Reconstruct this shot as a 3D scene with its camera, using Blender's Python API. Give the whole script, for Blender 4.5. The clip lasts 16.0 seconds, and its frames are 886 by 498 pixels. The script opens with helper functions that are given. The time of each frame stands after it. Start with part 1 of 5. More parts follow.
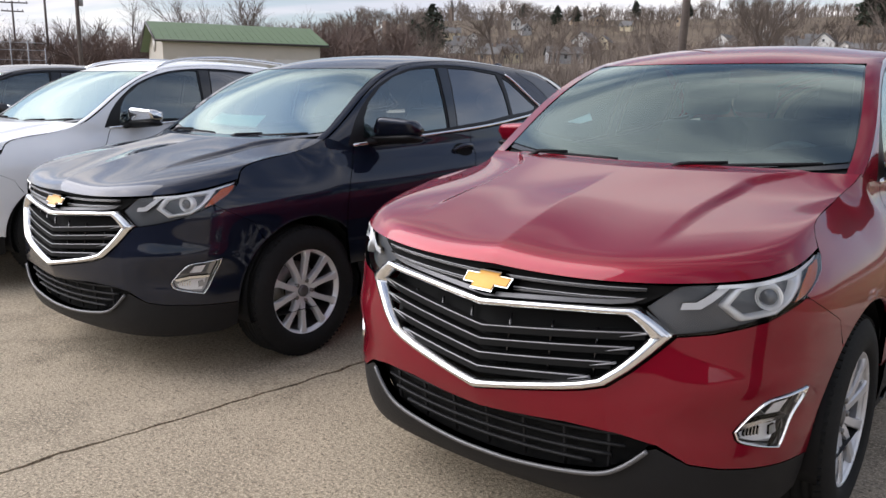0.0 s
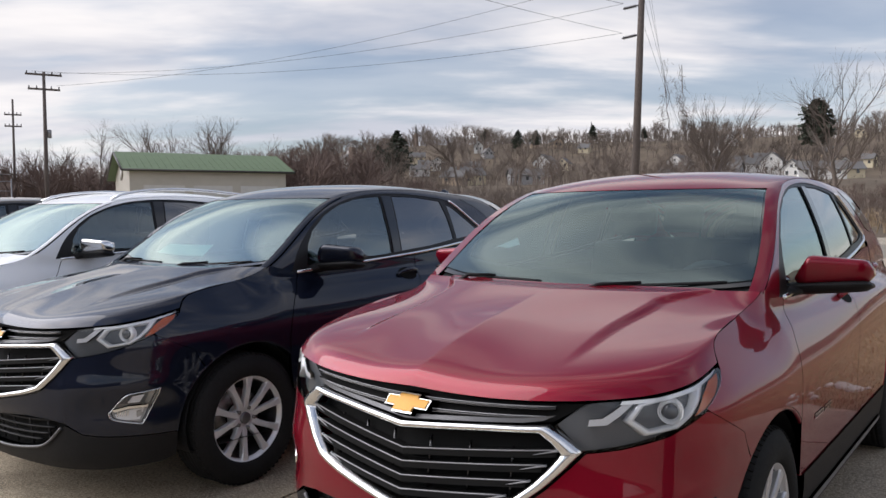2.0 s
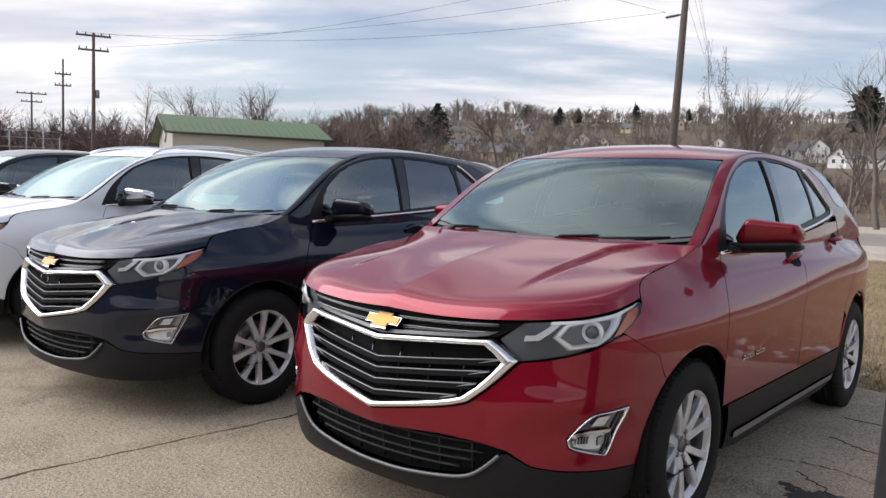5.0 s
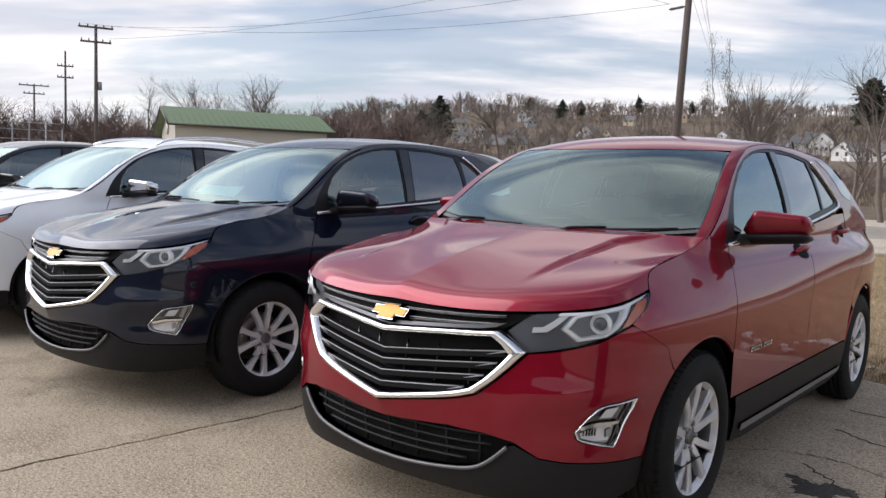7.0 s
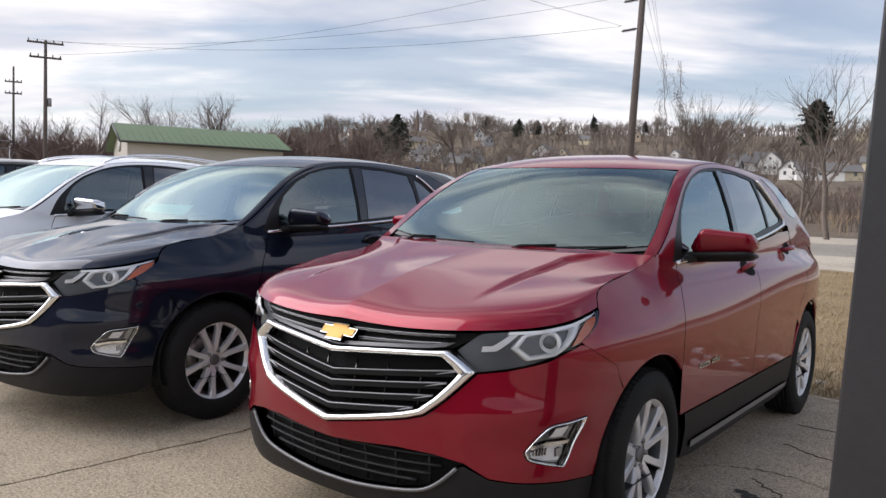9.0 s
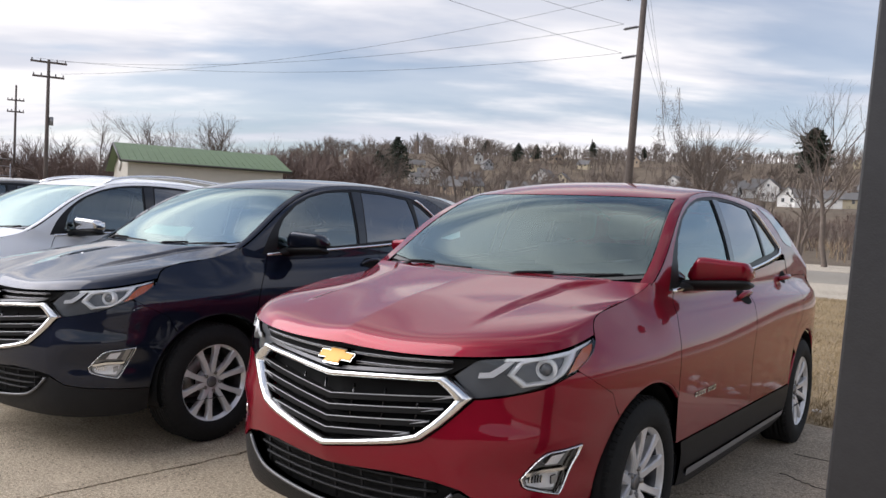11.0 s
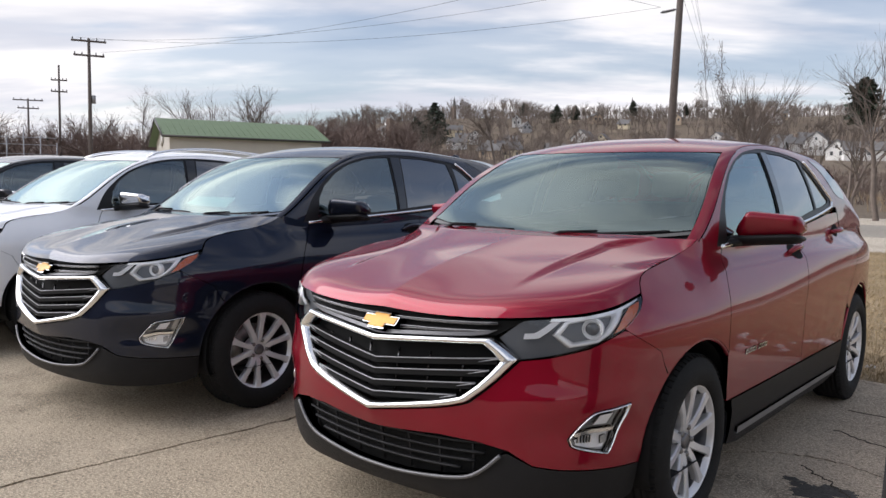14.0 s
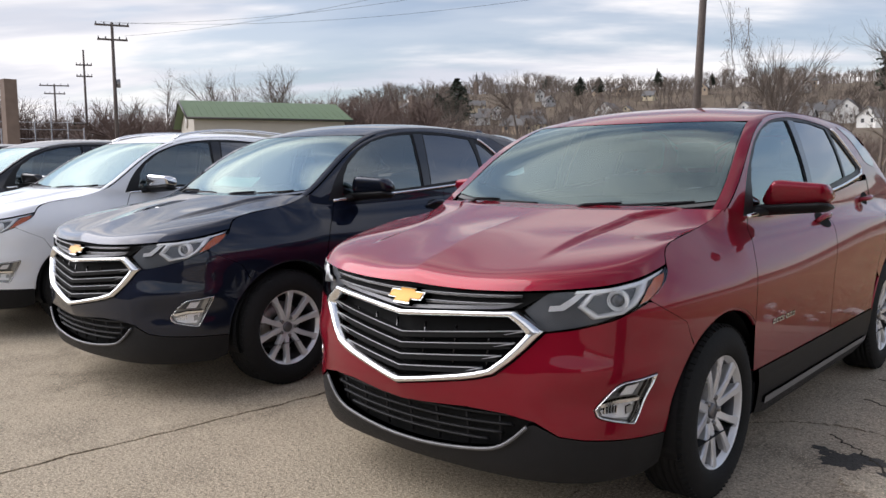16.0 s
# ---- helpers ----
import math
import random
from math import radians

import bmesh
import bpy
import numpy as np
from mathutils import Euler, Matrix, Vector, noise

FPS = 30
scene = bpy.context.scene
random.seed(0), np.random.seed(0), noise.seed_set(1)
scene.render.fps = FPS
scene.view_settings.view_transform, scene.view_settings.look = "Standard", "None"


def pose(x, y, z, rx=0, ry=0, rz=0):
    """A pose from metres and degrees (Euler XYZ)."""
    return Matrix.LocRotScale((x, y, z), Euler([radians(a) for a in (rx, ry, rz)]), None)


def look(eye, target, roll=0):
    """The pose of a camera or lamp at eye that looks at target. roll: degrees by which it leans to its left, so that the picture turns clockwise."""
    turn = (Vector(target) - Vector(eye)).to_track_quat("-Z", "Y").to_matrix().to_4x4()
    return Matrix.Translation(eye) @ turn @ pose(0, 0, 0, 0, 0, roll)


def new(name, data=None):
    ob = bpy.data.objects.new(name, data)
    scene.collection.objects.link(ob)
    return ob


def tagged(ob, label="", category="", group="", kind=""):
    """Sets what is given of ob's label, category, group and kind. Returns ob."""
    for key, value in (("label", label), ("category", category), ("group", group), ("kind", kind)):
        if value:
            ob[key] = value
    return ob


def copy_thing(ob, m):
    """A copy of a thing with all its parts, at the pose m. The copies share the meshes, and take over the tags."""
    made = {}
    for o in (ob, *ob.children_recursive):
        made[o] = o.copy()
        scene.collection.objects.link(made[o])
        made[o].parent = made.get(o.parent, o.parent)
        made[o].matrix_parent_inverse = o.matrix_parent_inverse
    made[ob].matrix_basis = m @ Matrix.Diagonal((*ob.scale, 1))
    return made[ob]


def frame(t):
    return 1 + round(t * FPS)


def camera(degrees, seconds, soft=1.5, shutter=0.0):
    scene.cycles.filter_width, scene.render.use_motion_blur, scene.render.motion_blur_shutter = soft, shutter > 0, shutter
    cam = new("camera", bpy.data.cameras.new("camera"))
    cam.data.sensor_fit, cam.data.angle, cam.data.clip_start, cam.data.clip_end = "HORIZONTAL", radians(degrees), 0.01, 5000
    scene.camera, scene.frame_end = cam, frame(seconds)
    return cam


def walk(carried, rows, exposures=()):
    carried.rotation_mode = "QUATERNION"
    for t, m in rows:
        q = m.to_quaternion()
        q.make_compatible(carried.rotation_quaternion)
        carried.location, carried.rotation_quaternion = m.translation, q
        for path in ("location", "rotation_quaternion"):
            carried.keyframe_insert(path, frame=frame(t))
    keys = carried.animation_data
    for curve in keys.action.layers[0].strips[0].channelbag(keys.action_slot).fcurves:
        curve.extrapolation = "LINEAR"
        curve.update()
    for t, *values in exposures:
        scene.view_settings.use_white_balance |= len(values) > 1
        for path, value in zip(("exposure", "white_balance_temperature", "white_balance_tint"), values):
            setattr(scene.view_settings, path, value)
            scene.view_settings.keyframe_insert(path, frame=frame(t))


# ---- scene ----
from mathutils.geometry import delaunay_2d_cdt

cam = camera(58.5, 16.0)
PATH = [
    (0, (1.42, -2.871, 1.449), (0.176, -1.354, 1.059), 0.7),
    (0.5, (1.446, -2.888, 1.452), (0.231, -1.348, 1.065), -0.3),
    (1, (1.45, -2.918, 1.454), (0.359, -1.286, 1.069), -0.5),
    (1.5, (1.509, -2.922, 1.465), (0.493, -1.225, 1.174), -1.1),
    (2, (1.62, -2.866, 1.482), (0.415, -1.272, 1.392), -0.4),
    (2.5, (1.757, -2.923, 1.446), (0.555, -1.33, 1.313), 0.6),
    (3, (1.91, -3.058, 1.428), (0.689, -1.485, 1.244), 2.4),
    (3.2, (1.975, -3.045, 1.437), (0.693, -1.52, 1.257), 2.7),
    (5.5, (2.135, -3.152, 1.392), (0.867, -1.613, 1.242), 1.8),
    (6, (2.124, -3.15, 1.393), (0.862, -1.605, 1.242), 1.9),
    (6.5, (2.111, -3.148, 1.39), (0.835, -1.616, 1.23), 2.0),
    (7, (2.109, -3.139, 1.389), (0.833, -1.609, 1.215), 2.0),
    (7.5, (2.115, -3.14, 1.393), (0.856, -1.594, 1.234), 2.0),
    (8, (2.111, -3.124, 1.39), (0.87, -1.562, 1.257), 1.8),
    (8.5, (2.115, -3.11, 1.384), (0.897, -1.529, 1.252), 1.7),
    (9, (2.121, -3.1, 1.392), (0.924, -1.502, 1.267), 2.0),
    (9.5, (2.125, -3.1, 1.394), (0.932, -1.499, 1.283), 2.3),
    (10, (2.13, -3.106, 1.398), (0.933, -1.506, 1.311), 2.4),
    (12.3, (2.138, -3.129, 1.411), (0.933, -1.534, 1.345), 3.2),
    (12.5, (2.128, -3.103, 1.404), (0.912, -1.516, 1.338), 3.1),
    (13, (2.127, -3.104, 1.403), (0.893, -1.531, 1.338), 2.8),
    (13.5, (2.125, -3.089, 1.399), (0.886, -1.521, 1.306), 2.2),
    (14, (2.115, -3.1, 1.39), (0.843, -1.565, 1.233), 0.9),
    (14.5, (2.113, -3.106, 1.389), (0.8, -1.61, 1.192), 0.8),
    (15, (2.119, -3.115, 1.388), (0.794, -1.631, 1.187), 0.6),
    (15.5, (2.126, -3.114, 1.387), (0.799, -1.632, 1.182), 0.2),
    (16, (2.129, -3.112, 1.384), (0.812, -1.621, 1.168), -0.3),
]
walk(cam, [(t, look(eye, target, roll)) for t, eye, target, roll in PATH], [(0.0, .36, 6210, 14), (1.2, .32, 6210, 14), (1.55, .42, 6210, 14), (2.0, .05, 6210, 14), (2.5, -.13, 6210, 14), (3.0, .26, 6210, 14), (5.5, .27, 6210, 14), (16.0, .27, 6210, 14)])

# ---- world and sun ----
world = bpy.data.worlds.new("sky")
scene.world = world
world.use_nodes = True
nt = world.node_tree
sky = nt.nodes.new("ShaderNodeTexSky")
sky.sky_type, sky.sun_disc = "NISHITA", False
SUN = Vector((-60, -44, 58)).normalized()
sky.sun_elevation, sky.sun_rotation = math.asin(SUN.z), math.atan2(SUN.x, SUN.y)
# broken cloud layer: the view direction is projected on a flat layer, stretched along the horizon
wc = nt.nodes.new("ShaderNodeTexCoord")
sep = nt.nodes.new("ShaderNodeSeparateXYZ")
nt.links.new(wc.outputs["Generated"], sep.inputs[0])
up = nt.nodes.new("ShaderNodeMath")
up.operation = "MAXIMUM"
up.inputs[1].default_value = 0.0
nt.links.new(sep.outputs[2], up.inputs[0])
lift = nt.nodes.new("ShaderNodeMath")
lift.operation = "ADD"
lift.inputs[1].default_value = 0.16
nt.links.new(up.outputs[0], lift.inputs[0])
flat = nt.nodes.new("ShaderNodeCombineXYZ")
for k in (0, 1):
    dv = nt.nodes.new("ShaderNodeMath")
    dv.operation = "DIVIDE"
    nt.links.new(sep.outputs[k], dv.inputs[0])
    nt.links.new(lift.outputs[0], dv.inputs[1])
    nt.links.new(dv.outputs[0], flat.inputs[k])
# long cloud banks across the view
banks = nt.nodes.new("ShaderNodeMapping")
banks.vector_type = "TEXTURE"
banks.inputs["Rotation"].default_value = (0, 0, radians(38))
banks.inputs["Scale"].default_value = (2.0, .85, 1)
nt.links.new(flat.outputs[0], banks.inputs["Vector"])


def cloud_noise(scale, detail, rough, seed):
    n = nt.nodes.new("ShaderNodeTexNoise")
    n.noise_dimensions = "4D"
    n.inputs["Scale"].default_value, n.inputs["Detail"].default_value = scale, detail
    n.inputs["Roughness"].default_value, n.inputs["W"].default_value = rough, seed
    n.inputs["Distortion"].default_value = 0.25
    nt.links.new(banks.outputs[0], n.inputs["Vector"])
    return n.outputs[0]


def cloud_ramp(value, a, b, lo, hi):
    r = nt.nodes.new("ShaderNodeMapRange")
    r.interpolation_type = "SMOOTHSTEP"
    for key, v in (("From Min", a), ("From Max", b), ("To Min", lo), ("To Max", hi)):
        r.inputs[key].default_value = v
    nt.links.new(value, r.inputs["Value"])
    return r.outputs[0]


cover = cloud_ramp(cloud_noise(1.25, 6, 0.52, 2.3), 0.41, 0.57, 0.30, 1.0)
shade = cloud_ramp(cloud_noise(1.5, 5, 0.52, 7.1), 0.38, 0.60, 0.0, 1.0)
cloud = nt.nodes.new("ShaderNodeMix")
cloud.data_type = "RGBA"
cloud.inputs["A"].default_value = (6.1, 6.25, 6.6, 1)
cloud.inputs["B"].default_value = (9.7, 9.3, 8.75, 1)
nt.links.new(shade, cloud.inputs["Factor"])
both = nt.nodes.new("ShaderNodeMix")
both.data_type = "RGBA"
# and breaks up towards the north-east
east = nt.nodes.new("ShaderNodeVectorMath")
east.operation = "DOT_PRODUCT"
east.inputs[1].default_value = (.32, .925, .20)
nt.links.new(wc.outputs["Generated"], east.inputs[0])
thin = nt.nodes.new("ShaderNodeMath")
thin.operation = "MULTIPLY"
nt.links.new(cover, thin.inputs[0])
nt.links.new(cloud_ramp(east.outputs["Value"], .88, .985, 1.0, .36), thin.inputs[1])
# blue gaps overhead
gaps = nt.nodes.new("ShaderNodeMath")
gaps.operation = "MULTIPLY"
nt.links.new(thin.outputs[0], gaps.inputs[0])
torn = nt.nodes.new("ShaderNodeMath")
torn.operation = "MULTIPLY"
nt.links.new(cloud_ramp(up.outputs[0], .45, .70, 0, .85), torn.inputs[0])
nt.links.new(cloud_ramp(cloud_noise(2.6, 5, .5, 4.4), .42, .60, 0, 1), torn.inputs[1])
whole = nt.nodes.new("ShaderNodeMath")
whole.operation = "SUBTRACT"
whole.inputs[0].default_value = 1.0
nt.links.new(torn.outputs[0], whole.inputs[1])
nt.links.new(whole.outputs[0], gaps.inputs[1])
nt.links.new(gaps.outputs[0], both.inputs["Factor"])
nt.links.new(sky.outputs[0], both.inputs["A"])
nt.links.new(cloud.outputs["Result"], both.inputs["B"])
# glow added to the cloud, centred some 13 degrees off the sun
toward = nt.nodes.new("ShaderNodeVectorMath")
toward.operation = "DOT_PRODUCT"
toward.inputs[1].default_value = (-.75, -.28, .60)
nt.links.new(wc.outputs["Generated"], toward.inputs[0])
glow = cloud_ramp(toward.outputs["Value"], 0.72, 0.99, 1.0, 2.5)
lit = nt.nodes.new("ShaderNodeVectorMath")
lit.operation = "SCALE"
nt.links.new(both.outputs["Result"], lit.inputs[0])
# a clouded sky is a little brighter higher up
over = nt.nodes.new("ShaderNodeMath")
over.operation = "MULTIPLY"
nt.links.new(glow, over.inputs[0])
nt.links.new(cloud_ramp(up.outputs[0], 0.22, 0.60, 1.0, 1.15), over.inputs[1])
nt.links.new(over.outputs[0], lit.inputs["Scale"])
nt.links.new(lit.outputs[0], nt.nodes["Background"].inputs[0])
nt.nodes["Background"].inputs[1].default_value = 0.10
sun = new("sun", bpy.data.lights.new("sun", "SUN"))
sun.data.energy, sun.data.angle, sun.data.color = 1.9, radians(58), (1.0, .95, .88)
sun.matrix_world = look(SUN * 80, (0, 0, 0))

# ---- materials ----
def material(name, color, rough=.5, metal=0.0, coat=0.0, bump=0.0, scale=40.0, vary=.12, spec=.5, coords="Object"):
    """A principled surface with colour variation at two scales and fine relief."""
    m = bpy.data.materials.new(name)
    m.use_nodes = True
    t, p = m.node_tree, m.node_tree.nodes["Principled BSDF"]
    p.inputs["Roughness"].default_value, p.inputs["Metallic"].default_value = rough, metal
    p.inputs["Coat Weight"].default_value, p.inputs["Specular IOR Level"].default_value = coat, spec
    p.inputs["Coat Roughness"].default_value = .02
    co = t.nodes.new("ShaderNodeTexCoord")
    if vary > 0:
        fac = None
        for k, sc in enumerate((scale * .08, scale)):
            n = t.nodes.new("ShaderNodeTexNoise")
            n.inputs["Scale"].default_value, n.inputs["Detail"].default_value = sc, 4
            t.links.new(co.outputs[coords], n.inputs["Vector"])
            if fac is None:
                fac = n.outputs[0]
            else:
                a = t.nodes.new("ShaderNodeMath")
                a.operation = "ADD"
                t.links.new(fac, a.inputs[0])
                t.links.new(n.outputs[0], a.inputs[1])
                fac = a.outputs[0]
        r = t.nodes.new("ShaderNodeMapRange")
        r.inputs["From Min"].default_value, r.inputs["From Max"].default_value = .6, 1.4
        r.inputs["To Min"].default_value, r.inputs["To Max"].default_value = 1 - vary, 1 + vary
        t.links.new(fac, r.inputs["Value"])
        v = t.nodes.new("ShaderNodeVectorMath")
        v.operation = "SCALE"
        v.inputs[0].default_value = color
        t.links.new(r.outputs[0], v.inputs["Scale"])
        t.links.new(v.outputs[0], p.inputs["Base Color"])
    else:
        p.inputs["Base Color"].default_value = (*color, 1)
    if bump > 0:
        n = t.nodes.new("ShaderNodeTexNoise")
        n.inputs["Scale"].default_value, n.inputs["Detail"].default_value = scale * 4, 3
        t.links.new(co.outputs[coords], n.inputs["Vector"])
        b = t.nodes.new("ShaderNodeBump")
        b.inputs["Strength"].default_value, b.inputs["Distance"].default_value = bump, .004
        t.links.new(n.outputs[0], b.inputs["Height"])
        t.links.new(b.outputs[0], p.inputs["Normal"])
    return m


def car_paint(name, color, flake, metal):
    """Metallic base with flakes under a clear coat."""
    m = material(name, color, .34, metal, 1.0, 0, 3.0, .05, 0.0)
    t, p = m.node_tree, m.node_tree.nodes["Principled BSDF"]
    co = t.nodes.new("ShaderNodeTexCoord")
    v = t.nodes.new("ShaderNodeTexVoronoi")
    v.inputs["Scale"].default_value = 900
    t.links.new(co.outputs["Object"], v.inputs["Vector"])
    b = t.nodes.new("ShaderNodeBump")
    b.inputs["Strength"].default_value, b.inputs["Distance"].default_value = flake, .0006
    t.links.new(v.outputs["Distance"], b.inputs["Height"])
    t.links.new(b.outputs[0], p.inputs["Normal"])
    return m


def glass(name, tint, ior=1.5, rough=0.0, dust_haze=0.0, sheen=(1, 1, 1)):
    """A thin pane: tinted see-through, with a mirror that Fresnel drives."""
    m = bpy.data.materials.new(name)
    m.use_nodes = True
    t = m.node_tree
    t.nodes.remove(t.nodes["Principled BSDF"])
    tr, gl = t.nodes.new("ShaderNodeBsdfTransparent"), t.nodes.new("ShaderNodeBsdfGlossy")
    tr.inputs[0].default_value = (*tint, 1)
    gl.inputs["Roughness"].default_value = rough
    gl.inputs["Color"].default_value = (*sheen, 1)
    fr, mx = t.nodes.new("ShaderNodeFresnel"), t.nodes.new("ShaderNodeMixShader")
    fr.inputs[0].default_value = ior
    # both faces of the pane mirror: 2F / (1 + F)
    one, two = t.nodes.new("ShaderNodeMath"), t.nodes.new("ShaderNodeMath")
    one.operation, two.operation = "ADD", "DIVIDE"
    dbl = t.nodes.new("ShaderNodeMath")
    dbl.operation = "MULTIPLY"
    one.inputs[1].default_value, dbl.inputs[1].default_value = 1.0, 2.0
    t.links.new(fr.outputs[0], one.inputs[0])
    t.links.new(fr.outputs[0], dbl.inputs[0])
    t.links.new(dbl.outputs[0], two.inputs[0])
    t.links.new(one.outputs[0], two.inputs[1])
    t.links.new(two.outputs[0], mx.inputs[0])
    if dust_haze > 0:
        df, mk = t.nodes.new("ShaderNodeBsdfDiffuse"), t.nodes.new("ShaderNodeMixShader")
        # dust film, its teal put in for the sky tone the glass mirrors
        df.inputs[0].default_value = (.48, .64, .65, 1)
        no, rg = t.nodes.new("ShaderNodeTexNoise"), t.nodes.new("ShaderNodeMapRange")
        no.inputs["Scale"].default_value, no.inputs["Detail"].default_value = 2.2, 5
        co = t.nodes.new("ShaderNodeTexCoord")
        t.links.new(co.outputs["Object"], no.inputs["Vector"])
        rg.inputs["From Min"].default_value, rg.inputs["From Max"].default_value = .3, .7
        rg.inputs["To Min"].default_value, rg.inputs["To Max"].default_value = dust_haze * .5, dust_haze * 1.5
        t.links.new(no.outputs[0], rg.inputs["Value"])
        t.links.new(rg.outputs[0], mk.inputs[0])
        t.links.new(tr.outputs[0], mk.inputs[1])
        t.links.new(df.outputs[0], mk.inputs[2])
        t.links.new(mk.outputs[0], mx.inputs[1])
    else:
        t.links.new(tr.outputs[0], mx.inputs[1])
    t.links.new(gl.outputs[0], mx.inputs[2])
    t.links.new(mx.outputs[0], t.nodes["Material Output"].inputs[0])
    return m


PAINTS = {
    "red": car_paint("red metallic paint", (.215, .0035, .016), .12, .45),
    "navy": car_paint("dark blue metallic paint", (.0085, .0125, .0265), .2, .5),
    "white": car_paint("white paint", (.84, .85, .87), .02, .0),
    "grey": car_paint("dark grey metallic paint", (.030, .030, .034), .2, .5),
}
CHROME = material("chrome", (.88, .885, .89), .16, 1.0, 0, 0, 6, .03)
BLACK = material("textured black plastic", (.011, .011, .012), .50, 0, 0, .25, 300, .15, .22)
GLOSSBLACK = material("gloss black trim", (.008, .008, .009), .12, 0, .6, 0, 8, .1)
DARKGREY = material("dark grey lamp housing", (.11, .118, .13), .30, .2, 0, 0, 20, .12)
SILVER = material("silver lamp reflector", (.88, .89, .90), .18, .25, 0, 0, 12, .06)
LIPGREY = material("dark satin grey trim", (.13, .13, .135), .4, .4, 0, 0, 30, .1)
LENSGREY = material("grey projector lens", (.13, .135, .145), .10, .2, .6, 0, 12, .08)
MATTE = material("matt black mesh", (.006, .006, .006), .8, 0, 0, 0, 30, .2, .2)
SATIN = material("satin grey trim", (.25, .25, .26), .38, .5, 0, 0, 30, .1)
WHITELENS = material("white light guide", (.85, .86, .88), .25, 0, .3, 0, 10, .04)
AMBER = material("amber reflector", (.55, .10, .015), .22, 0, .8, 0, 30, .12)
GOLD = material("gold emblem", (.52, .26, .035), .40, .3, .15, .1, 60, .1)
TYRE = material("tyre rubber", (.013, .013, .013), .75, 0, 0, .4, 60, .25, .2)
ALLOY = material("machined alloy", (.74, .74, .75), .28, .4, .3, 0, 20, .08)
ALLOYDARK = material("grey alloy barrel", (.17, .17, .18), .35, .8, 0, 0, 20, .15)
DISC = material("cast iron brake disc", (.23, .22, .21), .4, .8, 0, .1, 90, .2)
SATINBLACK = material("satin black window trim", (.010, .010, .011), .38, 0, 0, 0, 12, .12, .3)
LAMPCLEAR = material("pale lamp interior", (.42, .42, .41), .25, .4, 0, 0, 25, .2)
CABIN = material("black cabin plastic", (.018, .018, .020), .6, 0, 0, .3, 160, .15)
STEERING = material("dark grey leather", (.15, .155, .16), .5, 0, 0, .2, 120, .12)
CLOTH = material("dark grey seat cloth", (.065, .066, .07), .9, 0, 0, .5, 220, .2)
TAIL = material("red tail lamp", (.35, .008, .01), .15, 0, .8, 0, 30, .1)
WINDSHIELD = glass("windshield glass", (.40, .54, .54), 1.66, 0.0, .005, (.82, 1.0, .99))
SIDEGLASS = glass("lightly tinted side glass", (.46, .54, .54), 1.9, 0.0, .006, (.9, 1.0, 1.0))
PRIVACY = glass("dark privacy glass", (.06, .065, .07), 1.95)
LENS = glass("clear lamp cover", (.97, .975, .98), 1.25)
CORNERGLASS = material("black corner glass", (.012, .013, .014), .04, 0, 1.0, 0, 5, .1)
MIRROR = material("mirror", (.9, .9, .9), .01, 1, 0, 0, 5, 0)

# ---- geometry tools ----
def spline(xs, ys):
    """Natural cubic spline through the knots."""
    xs, ys = np.array(xs, float), np.array(ys, float)
    n, h = len(xs), np.diff(xs)
    A, b = np.eye(n), np.zeros(n)
    for i in range(1, n - 1):
        A[i, i - 1:i + 2] = h[i - 1], 2 * (h[i - 1] + h[i]), h[i]
        b[i] = 6 * ((ys[i + 1] - ys[i]) / h[i] - (ys[i] - ys[i - 1]) / h[i - 1])
    m = np.linalg.solve(A, b)

    def f(x):
        x = np.clip(np.asarray(x, float), xs[0], xs[-1])
        i = np.clip(np.searchsorted(xs, x) - 1, 0, n - 2)
        a, c, k = xs[i + 1] - x, x - xs[i], h[i]
        return (m[i] * a ** 3 + m[i + 1] * c ** 3) / (6 * k) + (ys[i] / k - m[i] * k / 6) * a + (ys[i + 1] / k - m[i + 1] * k / 6) * c
    return f


def ramp(x, a, b):
    w = np.clip((np.asarray(x, float) - a) / (b - a), 0, 1)
    return w * w * (3 - 2 * w)


def part(name, bm, m, parent=None, label="", smooth=True):
    """Links a bmesh as one mesh object under a thing or a part."""
    me = bpy.data.meshes.new(name)
    bm.to_mesh(me)
    bm.free()
    me.materials.append(m)
    if smooth:
        me.polygons.foreach_set("use_smooth", [True] * len(me.polygons))
    ob = new(name, me)
    ob.parent = parent
    if label:
        ob["label"] = label
    return ob


def pydata(name, verts, faces, m, parent=None, label="", normals=None, smooth=True):
    me = bpy.data.meshes.new(name)
    me.from_pydata([tuple(map(float, v)) for v in verts], [], faces)
    me.materials.append(m)
    me.polygons.foreach_set("use_smooth", [smooth] * len(me.polygons))
    if normals is not None:
        me.normals_split_custom_set_from_vertices([tuple(map(float, n)) for n in normals])
    ob = new(name, me)
    ob.parent = parent
    if label:
        ob["label"] = label
    return ob


def inside(poly, q):
    """Even-odd test of points q in the polygon."""
    px, py = poly[:, 0], poly[:, 1]
    jx, jy = np.roll(px, 1), np.roll(py, 1)
    x, y = q[:, :1], q[:, 1:]
    with np.errstate(divide="ignore", invalid="ignore"):
        c = ((py > y) != (jy > y)) & (x < (jx - px) * (y - py) / (jy - py) + px)
    return c.sum(1) % 2 == 1


def dense(loop, step):
    out = []
    for a, b in zip(loop, loop[1:] + loop[:1]):
        k = max(1, int(math.ceil(math.hypot(b[0] - a[0], b[1] - a[1]) / step)))
        out += [(a[0] + (b[0] - a[0]) * i / k, a[1] + (b[1] - a[1]) * i / k) for i in range(k)]
    return np.array(out)


